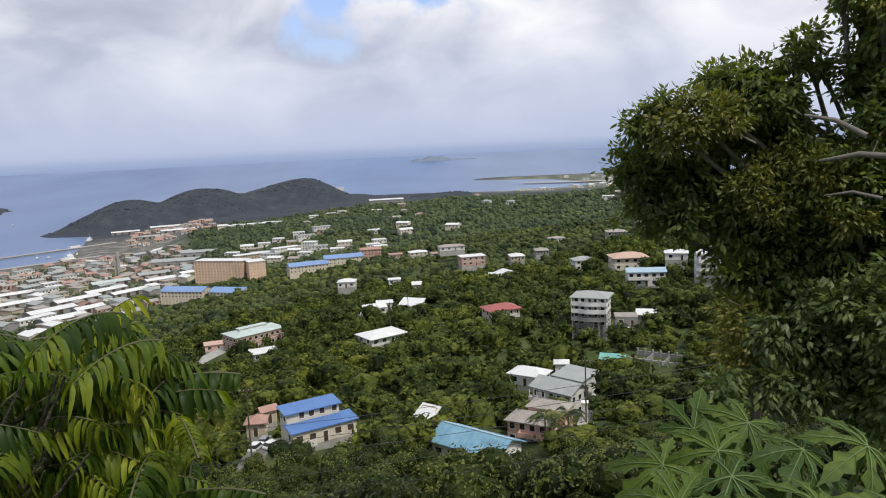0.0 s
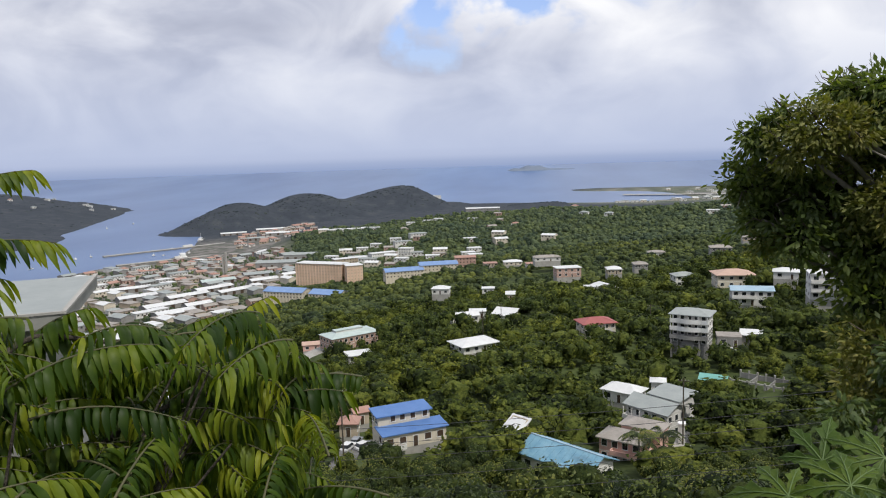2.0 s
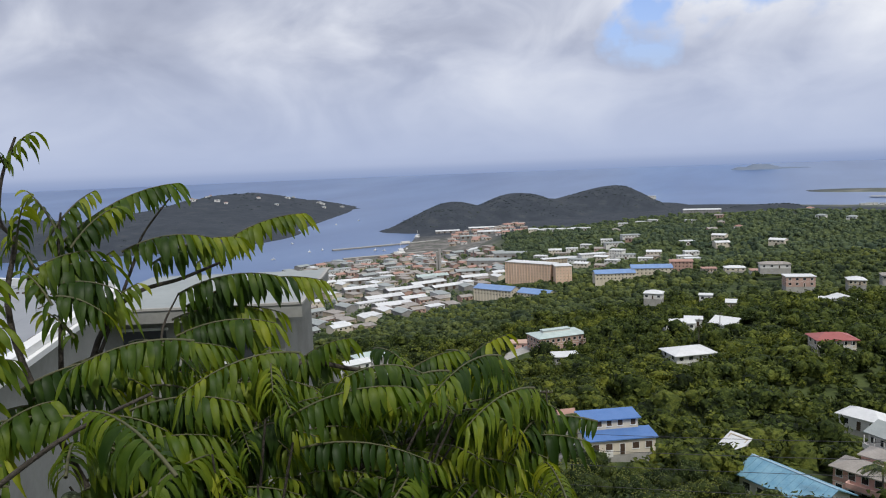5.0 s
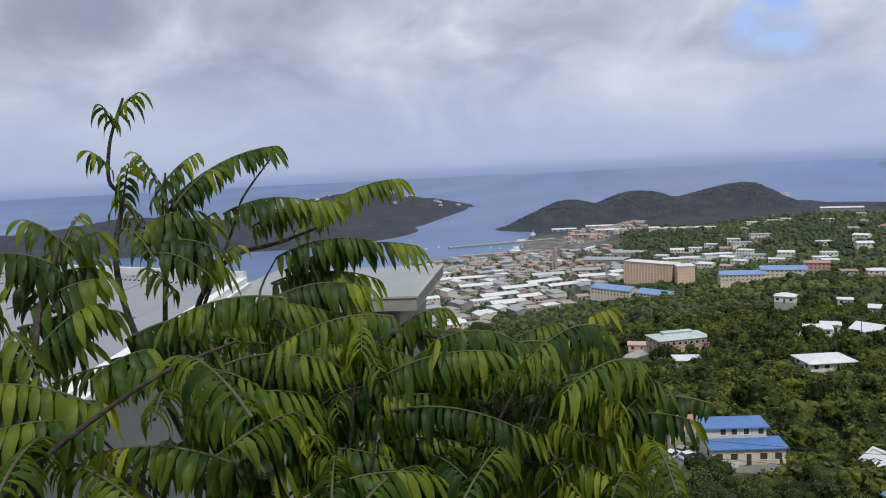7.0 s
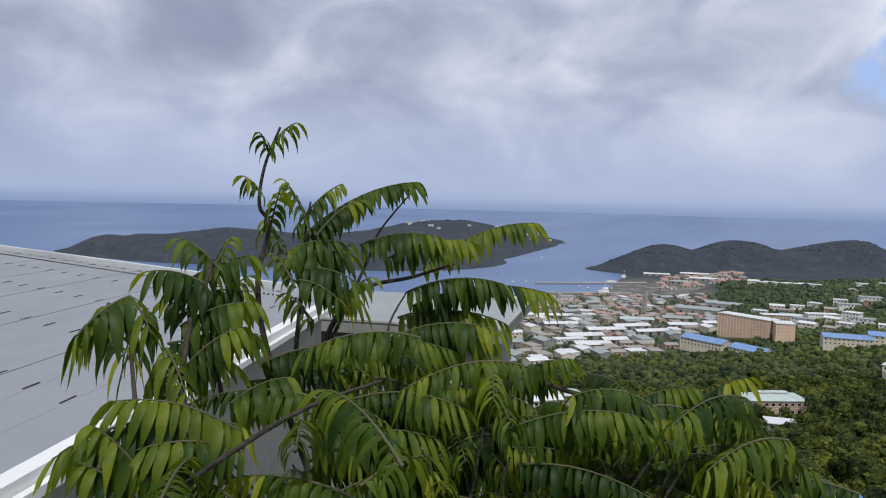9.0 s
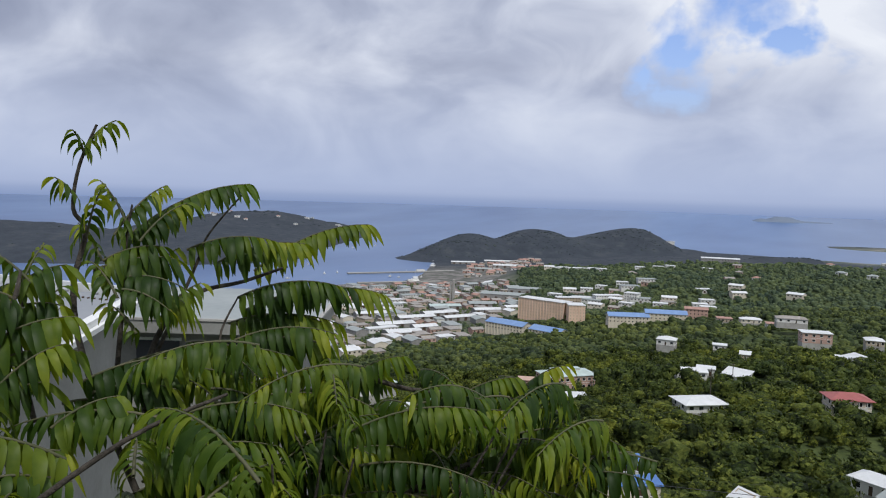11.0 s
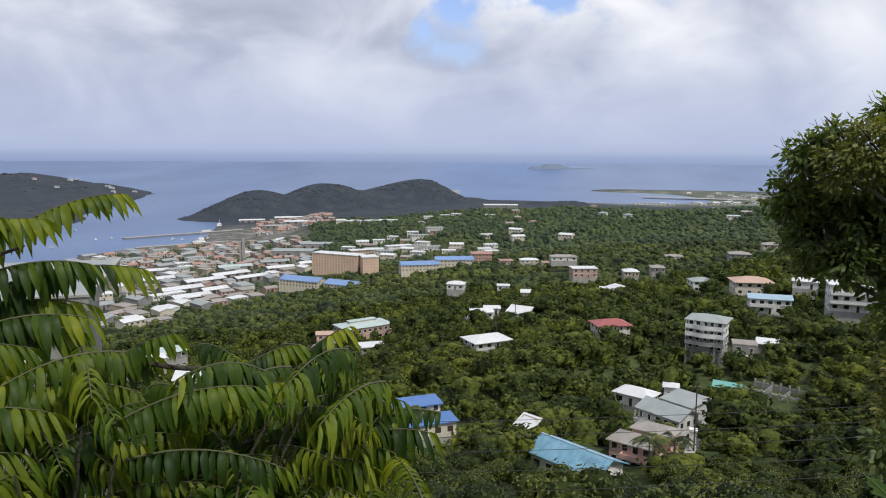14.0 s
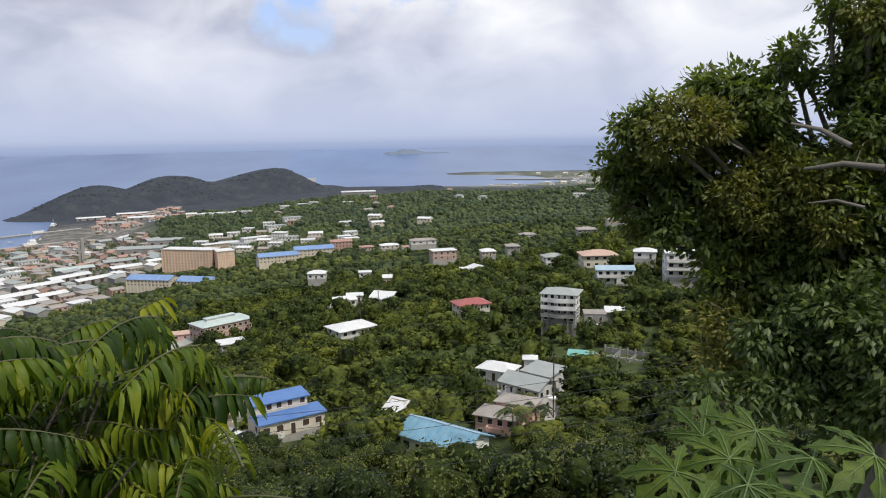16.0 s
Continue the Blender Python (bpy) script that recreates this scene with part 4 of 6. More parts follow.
def put_town(bearing, dist, kind, turn, group="town buildings"):
    x, y = spot(bearing, dist)
    z = float(ground_height([x], [y])[0])
    if z < .6:
        return
    k, size = KINDS[kind]
    if any((x - a) ** 2 + (y - b) ** 2 < ((size + c) * .5) ** 2 for a, b, c in placed):
        return
    placed.append((x, y, size))
    CLEAR.append((x, y, size * .55))
    if dist > 960 and group == "town buildings" or dist > 1700:
        FAR_TOWN.append((kind, pose(x, y, z + .3, 0, 0, bearing + turn)))
    else:
        tagged(copy_thing(k, pose(x, y, z + .3, 0, 0, bearing + turn)), group=group)


# warehouses with long white roofs
def warehouse(bearing, dist, w, d, turn, roof="white_roof", h=4.5):
    x, y = spot(bearing, dist)
    z = float(ground_height([x], [y])[0])
    t = thing("warehouse", pose(x, y, z, 0, 0, bearing + turn), "long warehouse with a bright white metal roof" if roof == "white_roof" else "broad hall with a pale grey-green roof", "warehouse", "harbour warehouses")
    placed.append((x, y, w * .8))
    CLEAR.append((x, y, w * .5))
    part("wall", boxed((-w / 2, -d / 2, -4, w / 2, d / 2, h)), M["grey_wall"], t)
    part("roof", make_roof("gable", w, d, h, .5, 2.0), M[roof], t)
    add_gables(t, M["grey_wall"], "gable", w, d, h, 2.0)
    for i in range(4):
        x0 = (i + .5) / 4 * w - w / 2
        part("loading_door", boxed((x0 - 1.8, -d / 2 - .1, .2, x0 + 1.8, -d / 2 + .02, 4)), M["dark_trim"], t)


for a in ((29.6, 752, 42, 18, 24), (27.9, 800, 44, 15, 26), (26.0, 838, 44, 15, 30), (28.9, 700, 36, 20, 22), (24.4, 800, 40, 13, 32), (27.2, 728, 26, 14, 26), (31.8, 900, 44, 13, 10), (31.4, 830, 40, 15, 18)):
    warehouse(*a)
for a in ((25.6, 900, 40, 18, 14, "green_roof"), (20.9, 985, 58, 30, -10, "grey_roof", 7), (19.2, 1010, 44, 24, -10, "grey_roof", 7), (22.6, 930, 36, 22, 10, "grey_roof"), (22.2, 860, 34, 14, 22)):
    warehouse(*a)
for a in ((20.6, 1420, 60, 20, 5), (24.2, 1560, 52, 14, 5), (21.4, 1560, 60, 16, 4), (22.4, 1400, 40, 16, 5, "grey_roof")):
    warehouse(*a)
for i in range(620):
    bearing, dist = rng.uniform(20, 37), rng.uniform(560, 1190)
    if bearing < 22.5 and dist < 780 or dist < 600 + (31 - bearing) * 10 and bearing < 31:
        continue
    reds = dist > 900
    put_town(bearing, dist, rng.choice((0, 1, 4, 4, 2, 5, 8, 9, 3, 2) if reds else (3, 2, 7, 4, 9, 2, 6, 5)), rng.choice((28, 118)) + rng.uniform(-9, 9))
for i in range(45):
    put_town(rng.uniform(8, 17), rng.uniform(830, 1010), rng.choice((2, 3, 4, 9, 7)), rng.choice((0, 15, -20)))
for i in range(90):
    put_town(rng.uniform(18, 24), rng.uniform(1300, 1560), rng.choice((0, 1, 4, 8)), rng.choice((0, 15, -20)))
# houses scattered over the far ridge and the low shore beyond
for i in range(20):
    put_town(rng.uniform(-22, 13), rng.uniform(1000, 1330), rng.choice((6, 1, 4, 3, 2, 8)), rng.uniform(-25, 25), "houses on the ridge")
for i in range(12):
    put_town(13.3 + i * .37, 1235 + 9 * (i % 3), rng.choice((3, 7, 3)), rng.uniform(-15, 15), "houses on the ridge")
for i in range(6):
    put_town(8.2 + i * .45, 1250 + 9 * (i % 2), rng.choice((3, 7, 9)), rng.uniform(-15, 15), "houses on the ridge")
for i in range(7):
    put_town(rng.uniform(-1, 8), rng.uniform(800, 1000), rng.choice((3, 7, 2)), rng.uniform(-25, 25), "houses on the ridge")
for i in range(70):
    put_town(rng.uniform(-16, -5), rng.uniform(2150, 2900), rng.choice((3, 9, 7, 9)), rng.uniform(-25, 25), "buildings on the low shore")
for i in range(18):
    put_town(rng.uniform(31.5, 44), rng.uniform(2300, 2750), rng.choice((3, 6, 1)), rng.uniform(-25, 25), "houses on the island")
# the far roofs, too small to tell one by one
bm, slots = bmesh.new(), []
for kind, m in FAR_TOWN:
    for o in KINDS[kind][0].children:
        mt = o.data.materials[0]
        if mt not in slots:
            slots.append(mt)
        n0 = len(bm.faces)
        tmp = o.data.copy()
        tmp.transform(m)
        bm.from_mesh(tmp)
        bpy.data.meshes.remove(tmp)
        bm.faces.ensure_lookup_table()
        for f in bm.faces[n0:]:
            f.material_index = slots.index(mt)
me = bpy.data.meshes.new("far_roofs")
bm.to_mesh(me)
bm.free()
for mt in slots:
    me.materials.append(mt)
tagged(new("far_roofs", me), "crowded far roofs of the harbour town and shore", "buildings", kind="stuff")
for k, size in KINDS:
    for o in (*k.children_recursive, k):
        bpy.data.objects.remove(o)

# tower, pale tank on a mast, piers, boats
tw = thing("tower", pose(*spot(25.0, 985), 5), "pale twin-shaft concrete tower in the town", "tower")
part("shaft", boxed((-3, -2, -3, -1, 2, 26)), M["concrete"], tw)
part("shaft", boxed((1, -2, -3, 3, 2, 30)), M["concrete"], tw)
part("bridge", boxed((-1, -1, 12, 1, 1, 14), (-1, -1, 22, 1, 1, 24)), M["concrete"], tw)
wt = thing("sign_tower", pose(*spot(22.2, 1080), 4), "white slanted panel on a mast above the town", "sign")
part("mast", boxed((-.6, -.6, -2, .6, .6, 16)), M["grey_wall"], wt)
part("panel", prism(bmesh.new(), ((-7, -4, 16), (7, -4, 19), (7, 4, 21), (-7, 4, 18)), .8), M["white_roof"], wt)
for (a, da), (b, db), wide in (((33.4, 1330), (24.5, 1420), 9), ((32.6, 1190), (26.0, 1235), 8)):
    (ax, ay), (bx, by) = spot(a, da), spot(b, db)
    p = thing("pier", pose((ax + bx) / 2, (ay + by) / 2, 0, 0, 0, math.degrees(math.atan2(by - ay, bx - ax))), "long low concrete pier reaching into the harbour", "pier")
    ln = math.hypot(bx - ax, by - ay) / 2
    part("deck", boxed((-ln, -wide / 2, 1.6, ln, wide / 2, 2.6)), M["concrete"], p)
    part("quay_wall", boxed((-ln, -wide / 2 + .4, -4, ln, wide / 2 - .4, 1.6)), M["grey_wall"], p)
    part("shed", boxed((ln * .2, -2, 2.6, ln * .35, 2, 6)), M["white_wall"], p)


def boat(bearing, dist, length, turn, label, category="boat"):
    b = thing("boat", pose(*spot(bearing, dist), 0, 0, 0, bearing + turn), label, category, "boats in the harbour")
    w = length * .13
    bm = bmesh.new()
    deck = [(-length / 2, -w, 0), (length * .25, -w, 0), (length / 2, 0, 0), (length * .25, w, 0), (-length / 2, w, 0)]
    lo = [bm.verts.new((x * .9, y * .7, -.5)) for x, y, z in deck]
    hi = [bm.verts.new((x, y, length * .09)) for x, y, z in deck]
    bm.faces.new(hi), bm.faces.new(lo[::-1])
    for i in range(5):
        bm.faces.new((hi[i], lo[i], lo[(i + 1) % 5], hi[(i + 1) % 5])[::-1])
    part("hull", bm, M["white_wall"], b)
    part("cabin", boxed((-length * .3, -w * .7, length * .09, length * .12, w * .7, length * .19)), M["white_roof"], b)
    part("windows", boxed((-length * .28, -w * .72, length * .12, length * .1, w * .72, length * .15)), M["glass"], b)
    part("mast", boxed((-.15, -.15, length * .19, .15, .15, length * .45)), M["trim"], b)


boat(26.6, 1500, 34, 80, "white ferry lying off the pier", "ferry")
boat(28.0, 1235, 46, 95, "large white motor yacht moored at the pier", "yacht")
for b_, d_, l_ in ((35.2, 1330, 14), (34.2, 1350, 12), (33.0, 1950, 16), (31.2, 2060, 14), (30.0, 1300, 14), (29.3, 1290, 10), (28.7, 1380, 12), (36.5, 1500, 12), (27.5, 1300, 12), (38, 1250, 12), (40, 1350, 14)):
    boat(b_, d_, l_, rng.uniform(50, 130), "small white boat on the harbour water")

# far rocky islet out at sea; haze is put into its pale colour
M["islet"] = surface("rock and dry grass paled for haze", ((0.15, 0.185, 0.245), (0.19, 0.225, 0.285)), 0.02, 1.0, spec=.05)
v, fc = polar_sheet(np.linspace(-3.2, 3.2, 60), np.linspace(4150, 4420, 24), lambda x, y: np.maximum(
    np.maximum(ridge(x, y, (2.0, 4280), (-.2, 4290), 13, 13, 60) + ridge(x, y, (1.1, 4280), (.4, 4280), 13, 11, 50), ridge(x, y, (-.2, 4290), (-2.3, 4290), 9, 4, 40)) * (1 + .12 * wrinkle(x, y, 14)) + sea_height(x, y) - 3, sea_height(x, y) - 6))
tagged(new("islet", mesh_of("islet", v, fc, M["islet"])), "low islet far out at sea, coloured pale for haze", "island", kind="structure")
# bare runway strip on the far shore
rw = thing("runway", pose(*spot(-12.0, 2560), 3.6, 0, 0, -14), "pale paved airfield strip on the low shore", "runway")
part("strip", boxed((-260, -22, -.5, 260, 22, .3)), M["concrete"], rw)
part("apron", boxed((-40, 30, -.5, 130, 90, .25)), M["asphalt"], rw)

# ---- woods ----


def clump_points(n, lobes, size, gen, flat=.75):
    """Corners of n bent leaf clumps that shell a crown made of lobes (x, y, z, r)."""
    lob = np.array(lobes)
    weight = lob[:, 3] ** 2
    pick = gen.choice(len(lob), n, p=weight / weight.sum())
    d = gen.normal(size=(n, 3))
    d[:, 2] = np.abs(d[:, 2]) * 1.1 - .45
    d /= np.linalg.norm(d, axis=1)[:, None]
    c = lob[pick, :3] + d * (lob[pick, 3] * gen.uniform(.88, 1.2, n))[:, None] * np.array([1, 1, flat])
    nrm = d + np.array([0, 0, .12]) + gen.normal(size=(n, 3)) * .38
    nrm /= np.linalg.norm(nrm, axis=1)[:, None]
    a = np.cross(nrm, gen.normal(size=(n, 3)))
    a /= np.linalg.norm(a, axis=1)[:, None]
    b = np.cross(nrm, a)
    s = (size * gen.uniform(.55, 1.25, n))[:, None]
    q = np.stack([c - a * s - b * s * .35, c + b * s * -.55 + a * s * .3 - nrm * s * .2, c + a * s + b * s * .25, c + b * s * .6 - a * s * .25 - nrm * s * .25], 1)
    return q.reshape(-1, 3)


def lobe_mesh(lobe, gen, sides, levels, jag):
    """A knobbly rounded lump of foliage, open below: points and triangles."""
    x, y, z, r = lobe
    pts, tri = [(x, y, z + r * .95)], []
    a0 = gen.uniform(0, 6.28)
    for k in range(1, levels + 1):
        lat = math.radians(90 - 125 * k / levels)
        for i in range(sides):
            a, q = a0 + 2 * math.pi * (i + .5 * (k % 2)) / sides, r * gen.uniform(1 - jag, 1 + jag)
            pts.append((x + math.cos(a) * math.cos(lat) * q, y + math.sin(a) * math.cos(lat) * q, z + math.sin(lat) * q * .92))
    for i in range(sides):
        tri.append((0, 1 + i, 1 + (i + 1) % sides))
    for k in range(levels - 1):
        p, q = 1 + k * sides, 1 + (k + 1) * sides
        o = 0 if k % 2 else 1
        for i in range(sides):
            j = (i + 1) % sides
            if k % 2 == 0:
                tri += [(p + i, q + i, p + j), (p + j, q + i, q + j)]
            else:
                tri += [(p + i, q + i, q + j), (p + i, q + j, p + j)]
    return np.array(pts), np.array(tri)


def crown_model(lobes, gen, sides, levels, jag, fringe, size):
    """A crown of knobbly lobes with a ragged fringe of small leaf clumps."""
    pts, tris, n = [], [], 0
    for lb in lobes:
        p, t = lobe_mesh((*lb[:3], lb[3] * (.84 if fringe > 20 else 1)), gen, sides, levels, jag)
        pts.append(p), tris.append(t + n)
        n += len(p)
    if fringe:
        q = clump_points(fringe, lobes, size, gen, .95)
        f = quads(fringe)
        pts.append(q), tris.append(np.concatenate([f[:, :3], f[:, (0, 2, 3)]]) + n)
    return np.concatenate(pts), np.concatenate(tris)


def crown_lobes(gen, r, h, n):
    out = [(0, 0, h, r * .62)]
    for i in range(n):
        a, k = gen.uniform(0, 2 * math.pi), gen.uniform(.35, .75)
        out.append((math.cos(a) * r * k, math.sin(a) * r * k, h - r * gen.uniform(-.25, .5), r * gen.uniform(.24, .5)))
    return out


def quads(n):
    return np.arange(n * 4, dtype=np.int32).reshape(-1, 4)


def tree_sites(spacing, r0, r1, b0, b1, gen, keep):
    n = int(2 * r1 / spacing)
    g = (np.arange(n) - n / 2) * spacing
    x, y = np.meshgrid(g, g)
    x, y = x.ravel() + gen.uniform(-.45, .45, n * n) * spacing, y.ravel() + gen.uniform(-.45, .45, n * n) * spacing
    r, b = np.hypot(x, y), np.degrees(np.arctan2(-x, y))
    ok = (r > r0) & (r < r1) & (b > b0) & (b < b1)
    x, y, r, b = x[ok], y[ok], r[ok], b[ok]
    z = ground_height(x, y)
    ok = keep(x, y, z, r, b)
    for cx, cy, cr in CLEAR:
        ok &= (x - cx) ** 2 + (y - cy) ** 2 > cr * cr
    return x[ok], y[ok], z[ok]


def wood(name, label, sites, variants, material, gen, lo, hi):
    xs, ys, zs = sites
    out, faces, n = [], [], 0
    for i in range(len(xs)):
        v, f = variants[gen.integers(len(variants))]
        faces.append(f + n)
        n += len(v)
        s, a = lo + (hi - lo) * gen.uniform(0, 1) ** 2.2, gen.uniform(0, 2 * math.pi)
        ca, sa = math.cos(a) * s, math.sin(a) * s
        w = np.empty_like(v)
        w[:, 0] = v[:, 0] * ca - v[:, 1] * sa + xs[i]
        w[:, 1] = v[:, 0] * sa + v[:, 1] * ca + ys[i]
        w[:, 2] = v[:, 2] * s * gen.uniform(.62, 1.05) + zs[i]
        out.append(w)
    pts = np.concatenate(out)
    return tagged(new(name, mesh_of(name, pts, np.concatenate(faces), material)), label, "woods", kind="stuff")


keep_clear(-.6, 208, 5.5)
keep_clear(-.2, 199, 4.5)
keep_clear(14.6, 139, 5)
keep_clear(15.2, 128, 4)
keep_clear(-9.9, 149, 4)
keep_clear(19.0, 322, 11)
gen = np.random.default_rng(4)
mid = [crown_model(crown_lobes(gen, gen.uniform(3.0, 4.2), gen.uniform(2.6, 3.8), 5), gen, 5, 2, .3, 112, .50) for i in range(16)]
far = [crown_model(crown_lobes(gen, gen.uniform(4.2, 5.4), 2.4, 3), gen, 6, 2, .16, 4, .8) for i in range(12)]
hill = [crown_model(crown_lobes(gen, 8.0, -4.2, 3), gen, 5, 2, .2, 0, 0) for i in range(8)]
wood("woods", "dense mixed green woods on the slope", tree_sites(5.3, 118, 440, -36, 45, gen, lambda x, y, z, r, b: z > 22), mid, M["canopy"], gen, .52, 1.75)
wood("middle_woods", "dark green woods below the town's edge", tree_sites(7.4, 440, 760, -34, 40, gen, lambda x, y, z, r, b: ((z > 17) & (b < 26)) | ((b < 12) & (z > 8)) | (r < 650)), far, M["canopy_half_hazed"], gen, .5, 1.3)
wood("far_woods", "distant green woods on the ridge, tinted pale for haze", tree_sites(8.6, 760, 1330, -34, 40, gen, lambda x, y, z, r, b: ((z > 17) & (b < 26)) | ((b < 12) & (z > 8)) | (r < 650)), far, M["canopy_hazed"], gen, .6, 1.45)
wood("town_trees", "scattered street trees between the roofs", tree_sites(10, 440, 1180, 17, 40, gen, lambda x, y, z, r, b: (z > 1) & (z < 24)), far, M["canopy_hazed"], gen, .5, 1.0)
# headland and island scrub carry the painted haze tint
wood("headland_scrub", "hillside scrub tinted blue-grey for haze on the headland", tree_sites(12, 1340, 2250, -14, 31, gen, lambda x, y, z, r, b: z > 4), hill, M["scrub_hazed"], gen, .5, .95)
wood("island_scrub", "hillside scrub tinted blue-grey for haze on the island", tree_sites(24, 1400, 3100, 30, 70, gen, lambda x, y, z, r, b: z > 2), hill, M["scrub_hazed"], gen, .9, 1.6)

# single trees on the slope below


def slope_tree(gen, r, h, leaf="near_leaf"):
    """A free-standing tree: forked trunk with limbs, and a ragged crown."""
    t = thing("tree", pose(0, 0, -500), "broad-leaved green tree on the slope", "tree", "trees on the near slope")
    vs, fs, n = [], [], 0
    lobes = crown_lobes(gen, r, h, 9)
    for i, (lx, ly, lz, lr) in enumerate(lobes):
        p, f = tube(((0, 0, -1.5), (lx * .1, ly * .1, h * .4), (lx * .5, ly * .5, h * .65), (lx, ly, lz)), (.16, .12, .07, .03), 5)
        vs.append(p), fs.append(f + n)
        n += len(p)
    mesh_part("trunk", mesh_of("trunk", np.concatenate(vs), np.concatenate(fs), M["bark"]), t)
    pts = clump_points(980, lobes, .135, gen, .95)
    # dark lumps added inside the crown stand for its inner shade
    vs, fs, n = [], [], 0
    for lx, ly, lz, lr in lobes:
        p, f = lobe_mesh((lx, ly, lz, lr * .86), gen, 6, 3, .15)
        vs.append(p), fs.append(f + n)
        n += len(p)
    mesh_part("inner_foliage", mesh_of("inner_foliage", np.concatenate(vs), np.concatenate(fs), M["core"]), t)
    mesh_part("crown", mesh_of("crown", pts, quads(len(pts) // 4), M[leaf], False), t)
    return t


models = [slope_tree(gen, rr_, hh) for rr_, hh in ((2.8, 3.1), (2.5, 3.7), (3.1, 2.7), (2.2, 2.6), (2.5, 4.1))]
models += [slope_tree(gen, rr_, hh, "bright_leaf") for rr_, hh in ((2.4, 2.4), (2.0, 3.0))]
xs, ys, zs = tree_sites(5.2, 34, 122, -40, 40, gen, lambda x, y, z, r, b: r > 0)
for x, y, z in zip(xs[:340], ys[:340], zs[:340]):
    copy_thing(models[rng.randrange(7)], Matrix.Translation((x, y, z - .2)) @ Matrix.Rotation(rng.uniform(0, 6.28), 4, "Z") @ Matrix.Scale(rng.uniform(.72, 1.12), 4))
for k in models:
    for o in (*k.children_recursive, k):
        bpy.data.objects.remove(o)

# ---- roads, cars, poles and wires on the slope ----


def strip(name, points, wide, material, label, category, lift=.2):
    """A paved strip draped over the ground."""
    pts = []
    for (a, b) in zip(points, points[1:]):
        (ax, ay), (bx, by) = spot(*a), spot(*b)
        n = max(2, int(math.hypot(bx - ax, by - ay) / 2))
        pts += [(ax + (bx - ax) * i / n, ay + (by - ay) * i / n) for i in range(n)]
    pts.append(spot(*points[-1]))
    vs, fs = [], []
    for i, (x, y) in enumerate(pts):
        (ax, ay), (bx, by) = pts[max(0, i - 1)], pts[min(len(pts) - 1, i + 1)]
        d = Vector((bx - ax, by - ay)).normalized()
        z = float(ground_height([x], [y])[0]) + lift
        for k in (-.5, .5):
            vs += [(x - d.y * wide * k, y + d.x * wide * k, z), (x - d.y * wide * k, y + d.x * wide * k, z - .6)]
    for i in range(len(pts) - 1):
        a = i * 4
        fs += [(a, a + 2, a + 6, a + 4), (a + 1, a, a + 4, a + 5), (a + 2, a + 3, a + 7, a + 6)]
    return tagged(new(name, mesh_of(name, vs, fs, material, False)), label, category, kind="structure")


strip("road", ((17.6, 116), (17.0, 126), (16.4, 136), (15.4, 142), (13.2, 146)), 4.5, M["asphalt"], "short stretch of pale worn road between trees", "road", .5)
strip("road", ((-10.4, 134), (-10.6, 142), (-10.9, 150), (-11.5, 156)), 3.2, M["concrete"], "narrow concrete lane beside the grey house", "road", .5)
strip("yard", ((20.6, 330), (17.6, 336)), 12, M["concrete"], "paved yard beside the rose building", "yard", .6)
strip("yard", ((13.2, 345), (11.6, 350)), 7, M["concrete"], "bare sandy yard at the end of the rose building", "yard", .6)


def car(bearing, dist, turn, paint, label):
    x, y = spot(bearing, dist)
    c = thing("car", pose(x, y, float(ground_height([x], [y])[0]) + .52, 0, 0, bearing + turn), label, "car", "parked cars")
    bm = boxed((-2.1, -.85, .3, 2.1, .85, .85))
    top = [(-1.7, -.8, .85), (1.0, -.8, .85), (1.0, .8, .85), (-1.7, .8, .85)]
    hi = [(-1.4, -.68, 1.45), (.45, -.68, 1.45), (.45, .68, 1.45), (-1.4, .68, 1.45)]
    bmesh.ops.bevel(bm, geom=bm.edges[:], offset=.12, segments=2, affect="EDGES")
    part("body", bm, paint, c)
    bm = bmesh.new()
    a, b = [bm.verts.new(p) for p in top], [bm.verts.new(p) for p in hi]
    bm.faces.new(b)
    for i in range(4):
        bm.faces.new((a[i], a[(i + 1) % 4], b[(i + 1) % 4], b[i]))
    part("cabin", bm, M["glass"], c)
    part("roof", boxed((-1.42, -.7, 1.44, .47, .7, 1.5)), paint, c)
    for wx in (-1.3, 1.3):
        for wy in (-.86, .7):
            wh = new("wheel")
            wh.parent = c
            wh.matrix_local = pose(wx, wy + .08, .33, 90, 0, 0)
            bm = bmesh.new()
            bmesh.ops.create_cone(bm, cap_ends=True, segments=14, radius1=.33, radius2=.33, depth=.2)
            part("tyre", bm, M["tyre"], wh)
            bm = bmesh.new()
            bmesh.ops.create_cone(bm, cap_ends=True, segments=12, radius1=.19, radius2=.17, depth=.22)
            part("rim", bm, M["trim"], wh)


M["car_white"] = surface("white car paint", ((0.6, 0.6, 0.6), (0.7, 0.7, 0.7)), 1.0, 0.25, spec=.6)
M["car_grey"] = surface("silver grey car paint", ((0.18, 0.19, 0.2), (0.26, 0.27, 0.28)), 1.0, 0.25, spec=.6)
car(16.3, 140, 60, M["car_white"], "white parked car beside the road")
car(15.0, 139.5, 40, M["car_white"], "white parked van-like car on the road")
car(15.6, 145, 70, M["car_grey"], "silver parked car beside the road")
car(-14.2, 226, 30, M["car_white"], "white car parked beside the tall white house")


